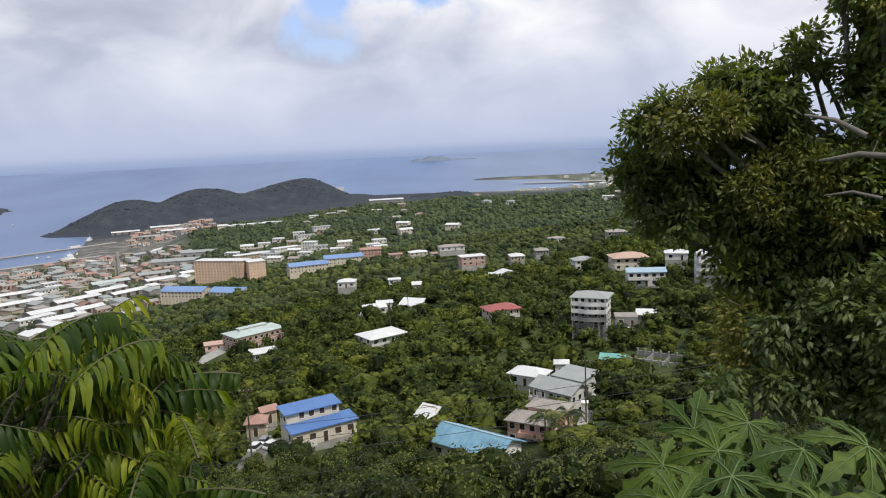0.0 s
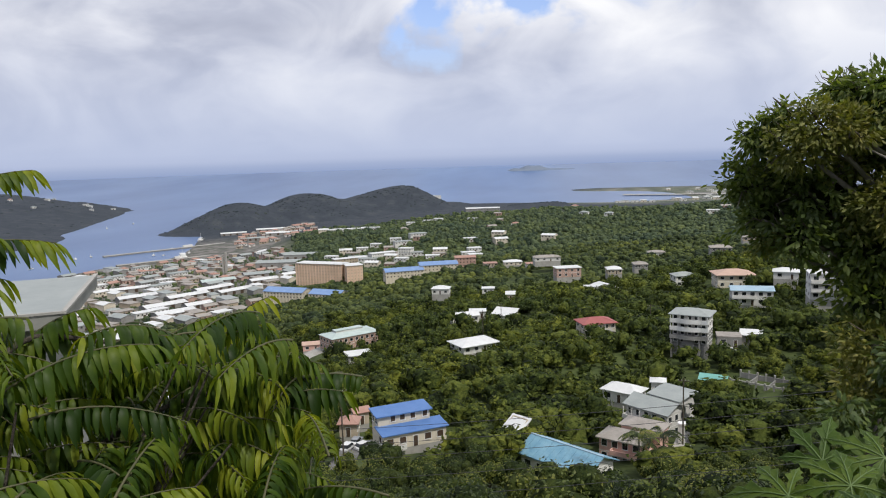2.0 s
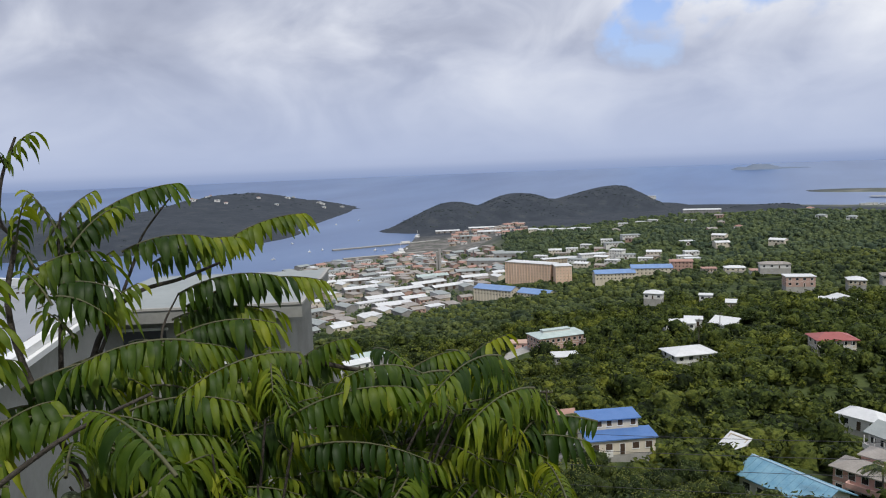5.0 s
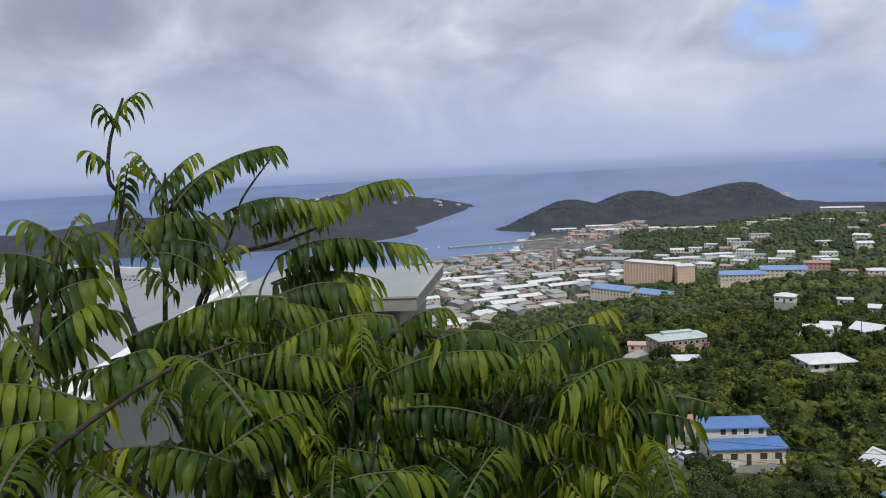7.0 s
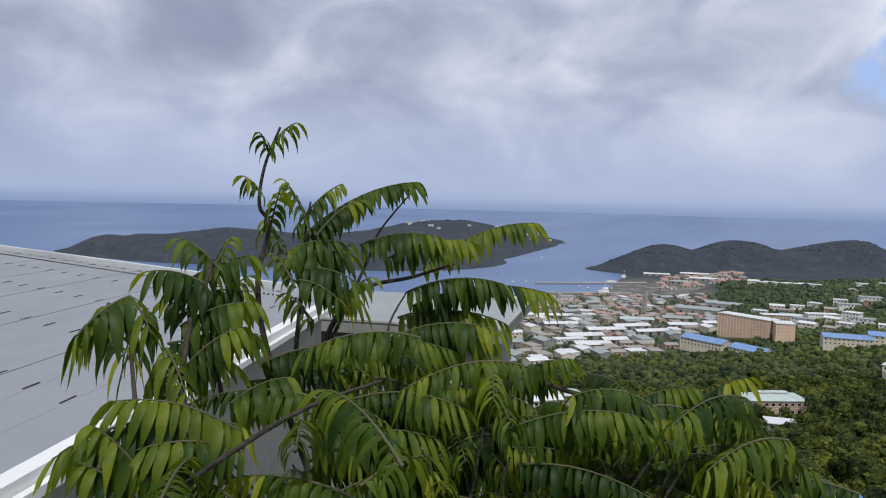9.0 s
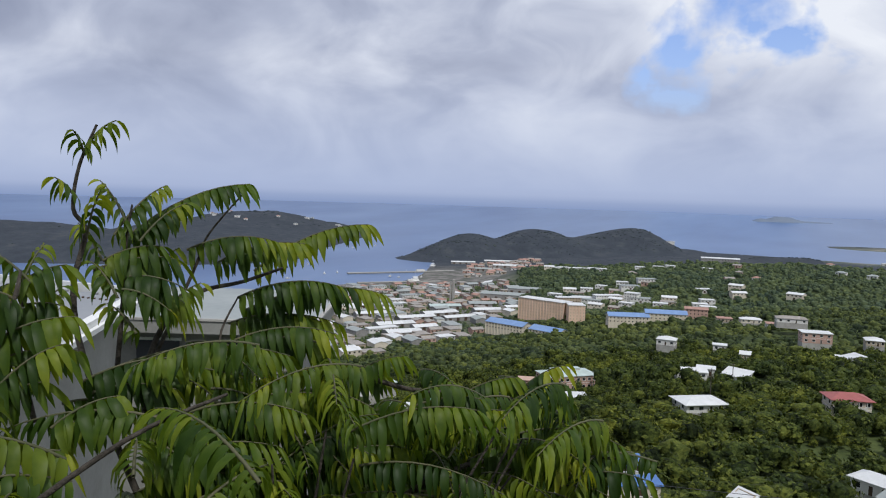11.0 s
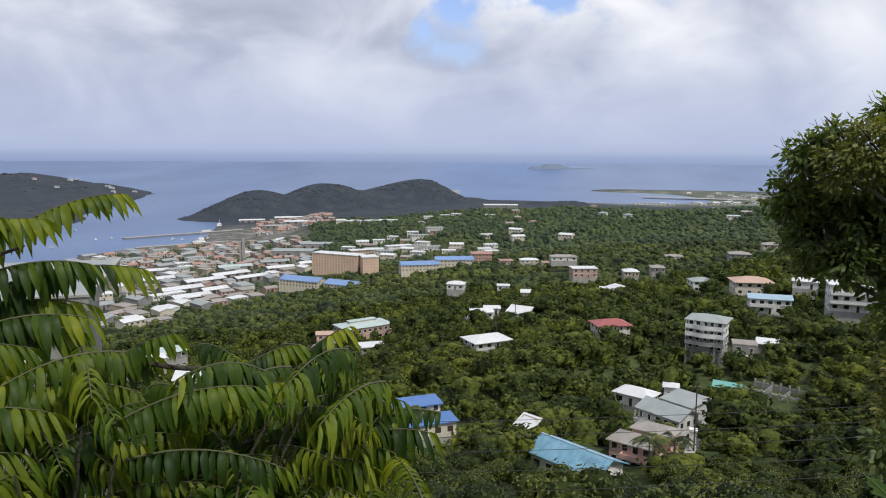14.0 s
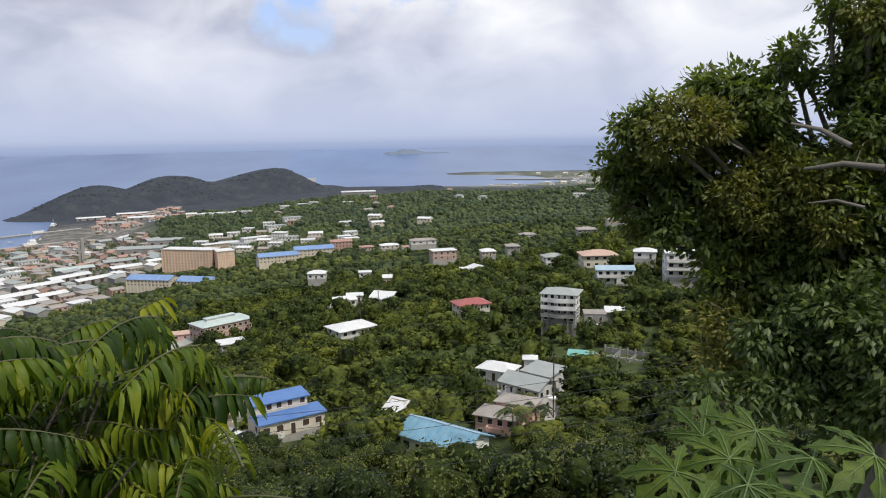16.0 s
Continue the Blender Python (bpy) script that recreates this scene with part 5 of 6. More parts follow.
def pole(bearing, dist, top, label, tall=11.0):
    x, y = spot(bearing, dist)
    z = float(ground_height([x], [y])[0])
    p = thing("utility_pole", pose(x, y, z, 0, 0, bearing), label, "utility pole", "utility poles")
    mesh_part("shaft", tube_mesh("shaft", ((0, 0, -1), (0, 0, top - z)), (.17, .12), M["wood_pole"], 8), p)
    part("crossarm", boxed((-1.1, -.07, top - z - .7, 1.1, .07, top - z - .55)), M["wood_pole"], p)
    for k in (-1, -.4, .4, 1):
        part("insulator", boxed((k - .05, -.05, top - z - .55, k + .05, .05, top - z - .35)), M["concrete"], p)


pole(-10.8, 146, 105.2, "dark slim wooden utility pole beside the lane")
pole(16.7, 125, 110.0, "slim wooden utility pole beside the road")
pole(3.4, 300, 88, "slim utility pole rising from the woods")
pole(-8.3, 262, 96, "slim utility pole by the red-roofed house")
pole(4.9, 268, 92, "slim utility pole rising above the trees")
gp_ = thing("gate_pillar", pose(*spot(-10.7, 147.5), 91.5, 0, 0, -10), "white gate pillar with a cap at the lane", "gate pillar")
part("pillar", boxed((-.6, -.6, -2, .6, .6, 3.6)), M["white_wall"], gp_)
part("cap", boxed((-.8, -.8, 3.6, .8, .8, 3.9)), M["trim"], gp_)


def wire(a, b):
    a, b = Vector(a), Vector(b)
    pts = [a.lerp(b, i / 24) - Vector((0, 0, .55 * 4 * (i / 24) * (1 - i / 24) * .5)) for i in range(25)]
    tagged(new("power_line", tube_mesh("power_line", pts, [.013] * 25, M["cable"], 5)), "thin grey power line sagging across the slope", "power line", "power lines")


wire((-19.40, 37.63, 134.44), (14.48, 33.32, 139.28))
wire((-19.29, 37.32, 133.60), (14.45, 33.12, 138.65))
wire((-19.19, 37.04, 132.85), (14.41, 32.91, 138.03))
wire((-19.03, 36.63, 131.84), (14.36, 32.63, 137.23))
wire((-18.84, 36.11, 130.67), (14.30, 32.37, 136.53))
for (x, y, z) in ((-19.4, 37.2, 135.2), (14.45, 33.0, 140.2)):
    g = float(ground_height([x], [y])[0])
    p = thing("utility_pole", pose(x, y, g, 0, 0, 0), "dark wooden pole carrying the power lines", "utility pole", "utility poles")
    mesh_part("shaft", tube_mesh("shaft", ((0, .4, -1), (0, .4, z - g)), (.16, .12), M["wood_pole"], 8), p)
    part("rack", boxed((-.05, -.5, z - g - 5.2, .05, .38, z - g - .4)), M["wood_pole"], p)


def palm(bearing, dist, tall, base):
    x, y = spot(bearing, dist)
    gen_p = random.Random(int(bearing * 10))
    p = thing("palm", pose(x, y, base), "tall feathery coconut palm beside the pink house", "palm tree", "palms")
    mesh_part("trunk", tube_mesh("trunk", ((0, 0, -3), (.2, 0, tall * .5), (.1, .1, tall)), (.2, .15, .12), M["pale_bark"], 8), p)
    for i in range(18):
        a, lift = i * 2.4 + gen_p.uniform(-.2, .2), gen_p.uniform(-.1, 1.0)
        ln = gen_p.uniform(3.0, 4.0)
        d = Vector((math.cos(a), math.sin(a), 0))
        mid_line = [Vector((.1, .1, tall)) + d * ln * t + Vector((0, 0, lift * ln * t - (.5 + lift * .55) * ln * t * t * 1.15)) for t in [k / 10 for k in range(11)]]
        vs, fs = [], []
        s = d.cross(Vector((0, 0, 1)))
        for k in range(1, 11):
            for sgn in (-1, 1):
                for o in (0, .5):
                    c = mid_line[k - 1].lerp(mid_line[k], o)
                    l = .95 * (1 - abs(k / 10 - .45) * .9)
                    tip = c + s * sgn * l * .8 + d * l * .35 - Vector((0, 0, l * .55))
                    n = len(vs)
                    vs += [c - d * .10, c + d * .10, tip + d * .04, tip - d * .04]
                    fs.append((n, n + 1, n + 2, n + 3))
        mesh_part("frond", mesh_of("frond", [tuple(q) for q in vs], fs, M["near_leaf"], False), p)


palm(-7.4, 132, 8.8, 89.5)
palm(-9.3, 137, 7.4, 89.5)
palm(-8.4, 150, 4.0, 90.5)

# ---- the roofs just left of the viewer ----
AX, AY, BX, BY = -7.0, .7, -17.0, 14.5
nr = thing("neighbour_house", pose(AX, AY, 147.0, 0, 0, math.degrees(math.atan2(BY - AY, BX - AX))), "neighbouring building with a pale grey sheet-metal roof and white fascia", "house")
ln_ = math.hypot(BX - AX, BY - AY)
for i in range(27):                                   # sheets run along the white fascia
    y0 = .25 + i * 1.0
    k = .62 * y0                                      # the far edge runs askew
    part("roof_sheet", boxed((-4 + k * 0, y0, -.06 + .004 * (i % 2), ln_ + k, y0 + .985, -.004 * (i % 3))), M["metal_roof_near"], nr)
part("fascia", boxed((-4, -.02, -.26, ln_ + .05, .24, .05)), M["trim"], nr)
bm = bmesh.new()
for i in range(150):
    y0 = .6 + i * .18
    box(bm, ln_ - 1.3 + .62 * y0, y0, 0, ln_ - 1.22 + .62 * y0, y0 + .05, .035)
tagged(part("screw", bm, M["dark_trim"], nr), kind="stuff")
bm = bmesh.new()
for row in range(5):
    for i in range(26):
        box(bm, 1.5 + row * 3.1 + .62 * i, .3 + i * 1.0, 0, 1.9 + row * 3.1 + .62 * i, .325 + i * 1.0, .014)
tagged(part("seam_clip", bm, M["dark_trim"], nr), kind="stuff")
far_edge = part("far_parapet", boxed((0, 0, -.3, 32, .18, .22)), M["white_roof"], nr)
far_edge.matrix_local = pose(ln_ + .1, 0, 0, 0, 0, math.degrees(math.atan2(1, .62)))
part("wall", boxed((-4, .45, -12, ln_ - .3, .65, -.26)), M["near_wall"], nr)
part("end_wall", boxed((ln_ - .5, .65, -12, ln_ - .3, 26, -.26)), M["near_wall"], nr)
part("gutter", boxed((-4, -.14, -.22, ln_, -.03, -.1)), M["trim"], nr)

bx = thing("neighbour_annex", pose(-16.8, 22.8, 145.0, 0, 0, 117.0), "flat-roofed pale building with a thick roof slab beyond the leaves", "house")
part("roof_slab", boxed((0, 0, -.55, 9.3, 9, -.06)), M["near_wall"], bx)
part("roof_skin", boxed((.12, .12, -.06, 9.18, 8.9, 0)), M["grey_roof"], bx)
part("coping", boxed((-.05, -.06, -.04, 9.35, .12, .05), (-.05, .12, -.04, .12, 9.05, .05)), M["concrete"], bx)
part("wall", boxed((.9, .9, -12, 8.6, 8.4, -.55)), M["near_wall"], bx)
for i in range(2):
    wn = new("window")
    wn.parent = bx
    part("pane", boxed((.84, 2.2 + i * 3.4, -2.4, .92, 3.9 + i * 3.4, -1.0)), M["glass"], wn)
    part("sill", boxed((.8, 2.1 + i * 3.4, -2.5, .88, 4.0 + i * 3.4, -2.4)), M["trim"], wn)
    part("lintel", boxed((.8, 2.1 + i * 3.4, -1.0, .88, 4.0 + i * 3.4, -.9)), M["trim"], wn)

# ---- the big dark tree on the right ----


def leaf_quads(centres, axes, length, width, gen):
    """One bent quad a leaf: stalk end, two edges, tip."""
    n = len(centres)
    axes = axes / np.linalg.norm(axes, axis=1)[:, None]
    side = np.cross(axes, gen.normal(size=(n, 3)) * .7 + np.array([0, 0, 1.0]))
    side /= np.linalg.norm(side, axis=1)[:, None] + 1e-9
    nrm = np.cross(side, axes)
    l, w = (length * gen.uniform(.65, 1.2, n))[:, None], (width * gen.uniform(.7, 1.15, n))[:, None]
    q = np.stack([centres, centres + axes * l * .45 + side * w - nrm * w * .35, centres + axes * l - nrm * l * .12, centres + axes * l * .45 - side * w - nrm * w * .35], 1)
    return q.reshape(-1, 3)


def polar3(bearing, el, dist, eye=(-.2, 0, 150.05)):
    x, y = spot(bearing, dist * math.cos(radians(el)))
    return (eye[0] + x, eye[1] + y, eye[2] + dist * math.sin(radians(el)))


def tufts(lobes, density, length, width, gen, droop, ragged):
    """Leaves in small drooping bunches over the shells of uneven lobes."""
    out = []
    for (b, e, d, r) in lobes:
        c, r = np.array(polar3(b, e, d)), r * .92
        n = int(density * (r / .4) ** 1.7) + 6
        v = gen.normal(size=(n, 3))
        v /= np.linalg.norm(v, axis=1)[:, None]
        bulge = 1 + ragged * (np.sin(v[:, 0] * 5 + b) * np.sin(v[:, 2] * 6 + e) + .5 * np.sin(v[:, 1] * 9 + d * 7))
        stems = c + v * (r * bulge * (gen.uniform(.60, 1.0, n) + (gen.uniform(0, 1, n) < .13) * gen.uniform(.05, .38, n)))[:, None] * np.array([1, 1, .92])
        per = 11
        base, away = np.repeat(stems, per, 0), np.repeat(v, per, 0)
        rnd = gen.normal(size=base.shape)
        lean = np.repeat(gen.normal(size=(n, 3)) * .35, per, 0)
        pos = base + rnd * np.array([.045, .045, .03]) + np.repeat(gen.uniform(-.5, .5, (n, 1)), per, 0) * lean * .1
        out.append(leaf_quads(pos, away * .65 + lean + rnd * .55 + np.array([0, 0, -droop]), length, width, gen))
    return np.concatenate(out)


gen = np.random.default_rng(11)
# lobes of the crown: bearing, elevation, distance, radius
DARK = (
    (-16.3, 0.2, 9.1, 0.29), (-15.8, -2.6, 9.3, 0.32), (-16.8, -5.4, 9.2, 0.29), (-18.0, -2.6, 9.4, 0.46), (-20.9, -3.9, 9.4, 0.54), (-19.4, -6.6, 9.0, 0.3),
    (-18.2, 1.8, 9.0, 0.23), (-21.8, 3.3, 9.5, 0.3), (-24.2, 2.4, 9.2, 0.48), (-26.1, 1.6, 9.1, 0.33), (-23.9, -0.6, 9.6, 0.51), (-26.6, -1.0, 9.3, 0.42),
    (-27.3, 5.5, 9.5, 0.21), (-26.7, 4.4, 9.3, 0.13), (-28.3, 4.0, 9.4, 0.13), (-29.6, 8.5, 9.1, 0.15), (-30.7, 7.9, 9.4, 0.18), (-31.9, 5.8, 9.5, 0.39),
    (-31.2, 3.7, 9.3, 0.28), (-33.0, 3.0, 9.4, 0.47), (-30.4, 2.1, 9.4, 0.2), (-32.5, -0.1, 9.0, 0.45), (-34.0, 6.2, 9.5, 0.57), (-34.5, -0.7, 9.4, 0.63),
    (-27.8, -4.0, 9.2, 0.52), (-30.7, -4.2, 9.0, 0.52), (-33.5, -5.8, 9.5, 0.54), (-24.2, -7.0, 9.3, 0.53), (-27.3, -8.1, 9.4, 0.61), (-22.8, -8.6, 9.5, 0.33),
    (-30.6, -8.7, 9.4, 0.68), (-33.8, -9.5, 9.6, 0.69), (-24.0, -11.0, 9.2, 0.39), (-26.7, -11.8, 9.5, 0.54), (-35.6, 1.1, 9.3, 0.7), (-36.1, -6.3, 9.6, 0.72),
    (-35.3, 8.5, 9.5, 0.72),
)
# olive new growth, plus the sunlit middle band painted in the same tone
OLIVE = (
    (-20.3, 1.0, 8.7, 0.36), (-18.9, -0.3, 8.7, 0.3), (-22.3, 0.8, 8.7, 0.28), (-22.0, -1.7, 9.2, 0.25), (-24.9, -3.9, 8.9, 0.31), (-27.0, -2.6, 9.0, 0.28),
    (-29.0, -3.5, 8.8, 0.3), (-31.3, -2.2, 8.9, 0.28), (-25.7, -5.9, 8.8, 0.24), (-30.5, -6.6, 8.8, 0.24), (-23.7, -5.1, 9.0, 0.24), (-32.1, 7.7, 9.0, 0.24),
    (-16.9, -7.0, 9.1, 0.14), (-24.1, -13.9, 9.0, 0.35), (-25.5, -15.9, 9.2, 0.32), (-23.4, -16.9, 9.1, 0.27),
)
VINE = (
    (-29.4, -13.0, 8.7, 0.39), (-31.9, -12.8, 8.5, 0.45), (-34.1, -14.1, 8.2, 0.43), (-29.2, -15.8, 8.6, 0.39), (-31.4, -16.3, 8.7, 0.46), (-34.0, -17.5, 8.6, 0.45),
    (-26.9, -14.9, 8.4, 0.29), (-35.9, -12.3, 8.5, 0.58), (-36.3, -17.5, 8.2, 0.56), (-32.3, -19.0, 8.6, 0.32), (-28.6, -18.4, 8.4, 0.29), (-25.9, -18.7, 8.3, 0.25),
    (-22.8, -19.0, 8.1, 0.18),
)
tx, ty = spot(-33.5, 10.2)
tz = float(ground_height([tx], [ty])[0])
big = thing("big_tree", pose(0, 0, 0), "large dark broad-leaved tree hung with vines", "tree")
trunk_top = Vector((tx, ty, 149.6))
mesh_part("trunk", tube_mesh("trunk", ((tx + .3, ty + .2, tz - .6), (tx + .1, ty, 146), (tx, ty, 148), trunk_top), (.34, .28, .22, .15), M["pale_bark"], 12), big)
for i, (b, e, d, r) in enumerate(DARK + OLIVE):
    p0, p3 = Vector((tx, ty, 146.5 + .25 * (i % 11))), Vector(polar3(b, e, d))
    mid1 = p0.lerp(p3, .4) + Vector((.1 * math.sin(i * 2.1), .15 * math.cos(i * 1.7), .25))
    mid2 = p0.lerp(p3, .75) + Vector((.1 * math.cos(i * 2.7), .1, .12 * math.sin(i)))
    mesh_part("limb", tube_mesh("limb", (p0, mid1, mid2, p3), (.085, .06, .035, .014), M["pale_bark"], 7), big)
    for j in range(3):
        tip = p3 + Vector((math.sin(i + j * 2.3), math.cos(i * 1.3 + j), math.sin(j * 1.9 + i * .7))) * r * .95
        mesh_part("twig", tube_mesh("twig", (mid2.lerp(p3, .5), p3.lerp(tip, .5) + Vector((0, 0, .05)), tip), (.016, .011, .005), M["bark"], 5), big)
# added dark lumps block light and carry the crown's inner shade
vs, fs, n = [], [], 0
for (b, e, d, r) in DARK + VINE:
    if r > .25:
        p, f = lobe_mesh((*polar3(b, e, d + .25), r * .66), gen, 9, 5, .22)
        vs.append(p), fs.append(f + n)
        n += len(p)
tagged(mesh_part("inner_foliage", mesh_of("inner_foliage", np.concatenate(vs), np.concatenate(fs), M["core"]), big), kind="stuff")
for nm, lobes, mat_, dens, ln1, wd1, dr, rag in (("crown", DARK, "dark_leaf", 95, .100, .025, .55, .32), ("new_growth", OLIVE, "olive_leaf", 150, .082, .019, .35, .36), ("vine_leaves", VINE, "vine_leaf", 125, .105, .027, .9, .25)):
    pts = tufts(lobes, dens, ln1, wd1, gen, dr, rag)
    tagged(mesh_part(nm, mesh_of(nm, pts, quads(len(pts) // 4), M[mat_], False), big), kind="stuff")
for b0, e0, b1, e1, d0, rr0 in ((-31.4, -1.0, -27.6, .6, 8.3, .03), (-33.5, -2.5, -28.6, -2.6, 8.2, .035), (-32.5, -5.2, -29.0, -5.0, 8.1, .018), (-24.5, -1.2, -21.6, -.2, 8.6, .012)):
    a, b = Vector(polar3(b0, e0, d0)), Vector(polar3(b1, e1, d0 + .2))
    mesh_part("limb", tube_mesh("limb", (a, a.lerp(b, .5) + Vector((0, 0, .05)), b), (rr0, rr0 * .85, rr0 * .5), M["pale_bark"], 7), big)
# fine bare twig ends that stand out against the sky
for i in range(46):
    b, e, d, r = (DARK[:20] + OLIVE[:4])[(i * 7) % 24]
    c = Vector(polar3(b, e, d))
    v_ = Vector((-.6 + rng.uniform(-.7, .7), rng.uniform(-.5, .5), rng.uniform(.1, 1.0))).normalized()
    mesh_part("twig", tube_mesh("twig", (c + v_ * r * .6, c + v_ * r * 1.0, c + v_ * r * 1.25 + Vector((.02, 0, .04))), (.006, .004, .002), M["bark"], 4), big)

# ---- papaya-like plant with large lobed leaves, low on the right ----
plant = thing("papaya_plant", pose(0, 0, 0), "papaya plant with large deeply lobed green leaves", "plant")
px_, py_ = spot(-26.5, 3.3)
pz_ = float(ground_height([px_], [py_])[0])
crown_at = Vector((px_, py_, 148.05))
mesh_part("stem", tube_mesh("stem", ((px_, py_, pz_ - .4), (px_ + .03, py_, 147), crown_at), (.06, .05, .035), M["green_twig"], 9), plant)


def lobed_leaf(name, centre, radius, normal, turn, parent):
    """Seven pointed lobes, each with side teeth and a raised pale midrib, drooping at the tips."""
    n = Vector(normal).normalized()
    u = n.cross(Vector((.2, .9, .1))).normalized()
    w = n.cross(u)
    c = Vector(centre)
    leaf = new(name)
    leaf.parent = parent
    vs, fs = [tuple(c)], []
    side_p, side_f, side_n = [], [], 0
    for k in range(7):
        a = turn + (k - 3) * .78
        ln0 = radius * (1.0, .96, .84, .66)[abs(k - 3)]
        ax = u * math.cos(a) + w * math.sin(a)
        sd = n.cross(ax)

        def at(t, s):
            return c + ax * ln0 * t + sd * ln0 * s - n * ln0 * (.32 * t * t - .10 * abs(s) * 4 * (1 - t)) * 1.0 - Vector((0, 0, ln0 * .12 * t * t))
        i0 = len(vs)
        out = ((.20, .075), (.40, .075), (.56, .19), (.64, .095), (.76, .125), (.87, .04))
        vs += [tuple(at(t, 0)) for t in (.22, .42, .62, .82, 1.0)]
        for sg in (-1, 1):
            vs += [tuple(at(t, s * sg)) for t, s in out]
        L, R = i0 + 5, i0 + 11
        m0, m1, m2, m3, tip = range(i0, i0 + 5)
        for S, flip in ((L, False), (R, True)):
            for f in ((0, m0, S), (m0, m1, S + 1, S), (m1, m2, S + 3, S + 1), (S + 1, S + 3, S + 2), (m2, m3, S + 5, S + 3), (S + 3, S + 5, S + 4), (m3, tip, S + 5)):
                f = list(f) if flip else list(f)[::-1]
                fs.append(f)
        p, f = tube([at(t, 0) + n * .004 for t in (.0, .25, .5, .75, .95)], (.0035, .003, .0024, .0018, .001), 5)
        mesh_part("midrib", mesh_of("midrib", p, f, M["vein"]), leaf)
        for t0, t1, s1 in ((.30, .54, .16), (.48, .73, .105), (.62, .84, .04)):
            for sg in (-1, 1):
                p, f = tube([at(t0, 0) + n * .003, at((t0 + t1) / 2, s1 * sg * .5) + n * .003, at(t1, s1 * sg) + n * .003], (.0012, .0009, .0006), 4)
                side_p.append(p), side_f.append(f + side_n)
                side_n += len(p)
    tagged(mesh_part("side_vein", mesh_of("side_vein", np.concatenate(side_p), np.concatenate(side_f), M["vein"]), leaf), kind="stuff")
    me = bpy.data.meshes.new("blade")
    me.from_pydata(vs, [], fs)
    me.materials.append(M["broad_leaf"])
    me.polygons.foreach_set("use_smooth", [True] * len(me.polygons))
    mesh_part("blade", me, leaf)
    mesh_part("petiole", tube_mesh("petiole", (crown_at, (crown_at + c) / 2 + Vector((0, 0, -.12)), c), (.014, .011, .008), M["vein"], 7), leaf)


for b, e, d, rad, nx, ny, nz, tn in ((-20.7, -25.0, 3.1, .27, -.35, -.55, .8, .4), (-26.4, -21.4, 3.4, .27, .05, -.65, .75, 1.2), (-30.3, -22.7, 3.2, .27, .3, -.45, .85, 2.0), (-26.0, -25.2, 2.9, .25, .1, -.4, .9, 2.8),
                                     (-22.6, -22.3, 3.4, .26, -.3, -.75, .6, 3.6), (-34.2, -21.8, 3.3, .27, .4, -.5, .8, .9), (-22.4, -27.6, 2.8, .24, -.2, -.5, .85, 5.0), (-24.6, -23.6, 3.2, .23, -.1, -.6, .8, 5.6),
                                     (-32.0, -26.0, 2.9, .26, .3, -.3, .9, 4.2), (-28.6, -27.6, 2.7, .25, .1, -.3, .95, .2), (-37, -25.5, 3.0, .26, .5, -.3, .8, 1.5), (-18.0, -29.5, 2.9, .24, -.4, -.4, .8, 2.2)):
    lobed_leaf("lobed_leaf", polar3(b, e, d), rad, (nx, ny, nz), tn, plant)

# ---- the leafy sugar-apple tree in front, left ----
tree = thing("sugar_apple_tree", pose(0, 0, 0), "sugar-apple tree with long drooping two-ranked green leaves", "tree")
gen_s = random.Random(21)


def leaf_shape(base, out, along, length, width, vs, fs):
    """A leaf folded along its midrib: it leaves the stalk sideways, arches over and hangs."""
    reach, fall = gen_s.uniform(.28, .5), gen_s.uniform(.72, .95)
    side = (along.normalized() * 1.0 - out * gen_s.uniform(-.25, .45) + Vector((0, 0, gen_s.uniform(-.2, .2)))).normalized()
    i0 = len(vs)
    mid = [base + out * length * reach * (2 * t - t * t) + along * length * t + Vector((0, 0, -length * fall * t ** 1.6)) for t in (0, .14, .36, .62, .84, 1.0)]
    for k, w in enumerate((.14, .72, 1.0, .90, .48, .02)):
        run = (mid[min(5, k + 1)] - mid[max(0, k - 1)]).normalized()
        nrm = run.cross(side).normalized()
        if nrm.dot(out + Vector((0, 0, 1))) < 0:
            nrm = -nrm
        for s in (-1, 0, 1):
            wave = gen_s.uniform(-.14, .14) * abs(s)
            vs.append(tuple(mid[k] + side * width * w * s * (1 + wave * .6) + nrm * width * w * (.34 + wave) * abs(s)))
    for k in range(5):
        a = i0 + k * 3
        fs.append((a, a + 1, a + 4, a + 3))
        fs.append((a + 1, a + 2, a + 5, a + 4))


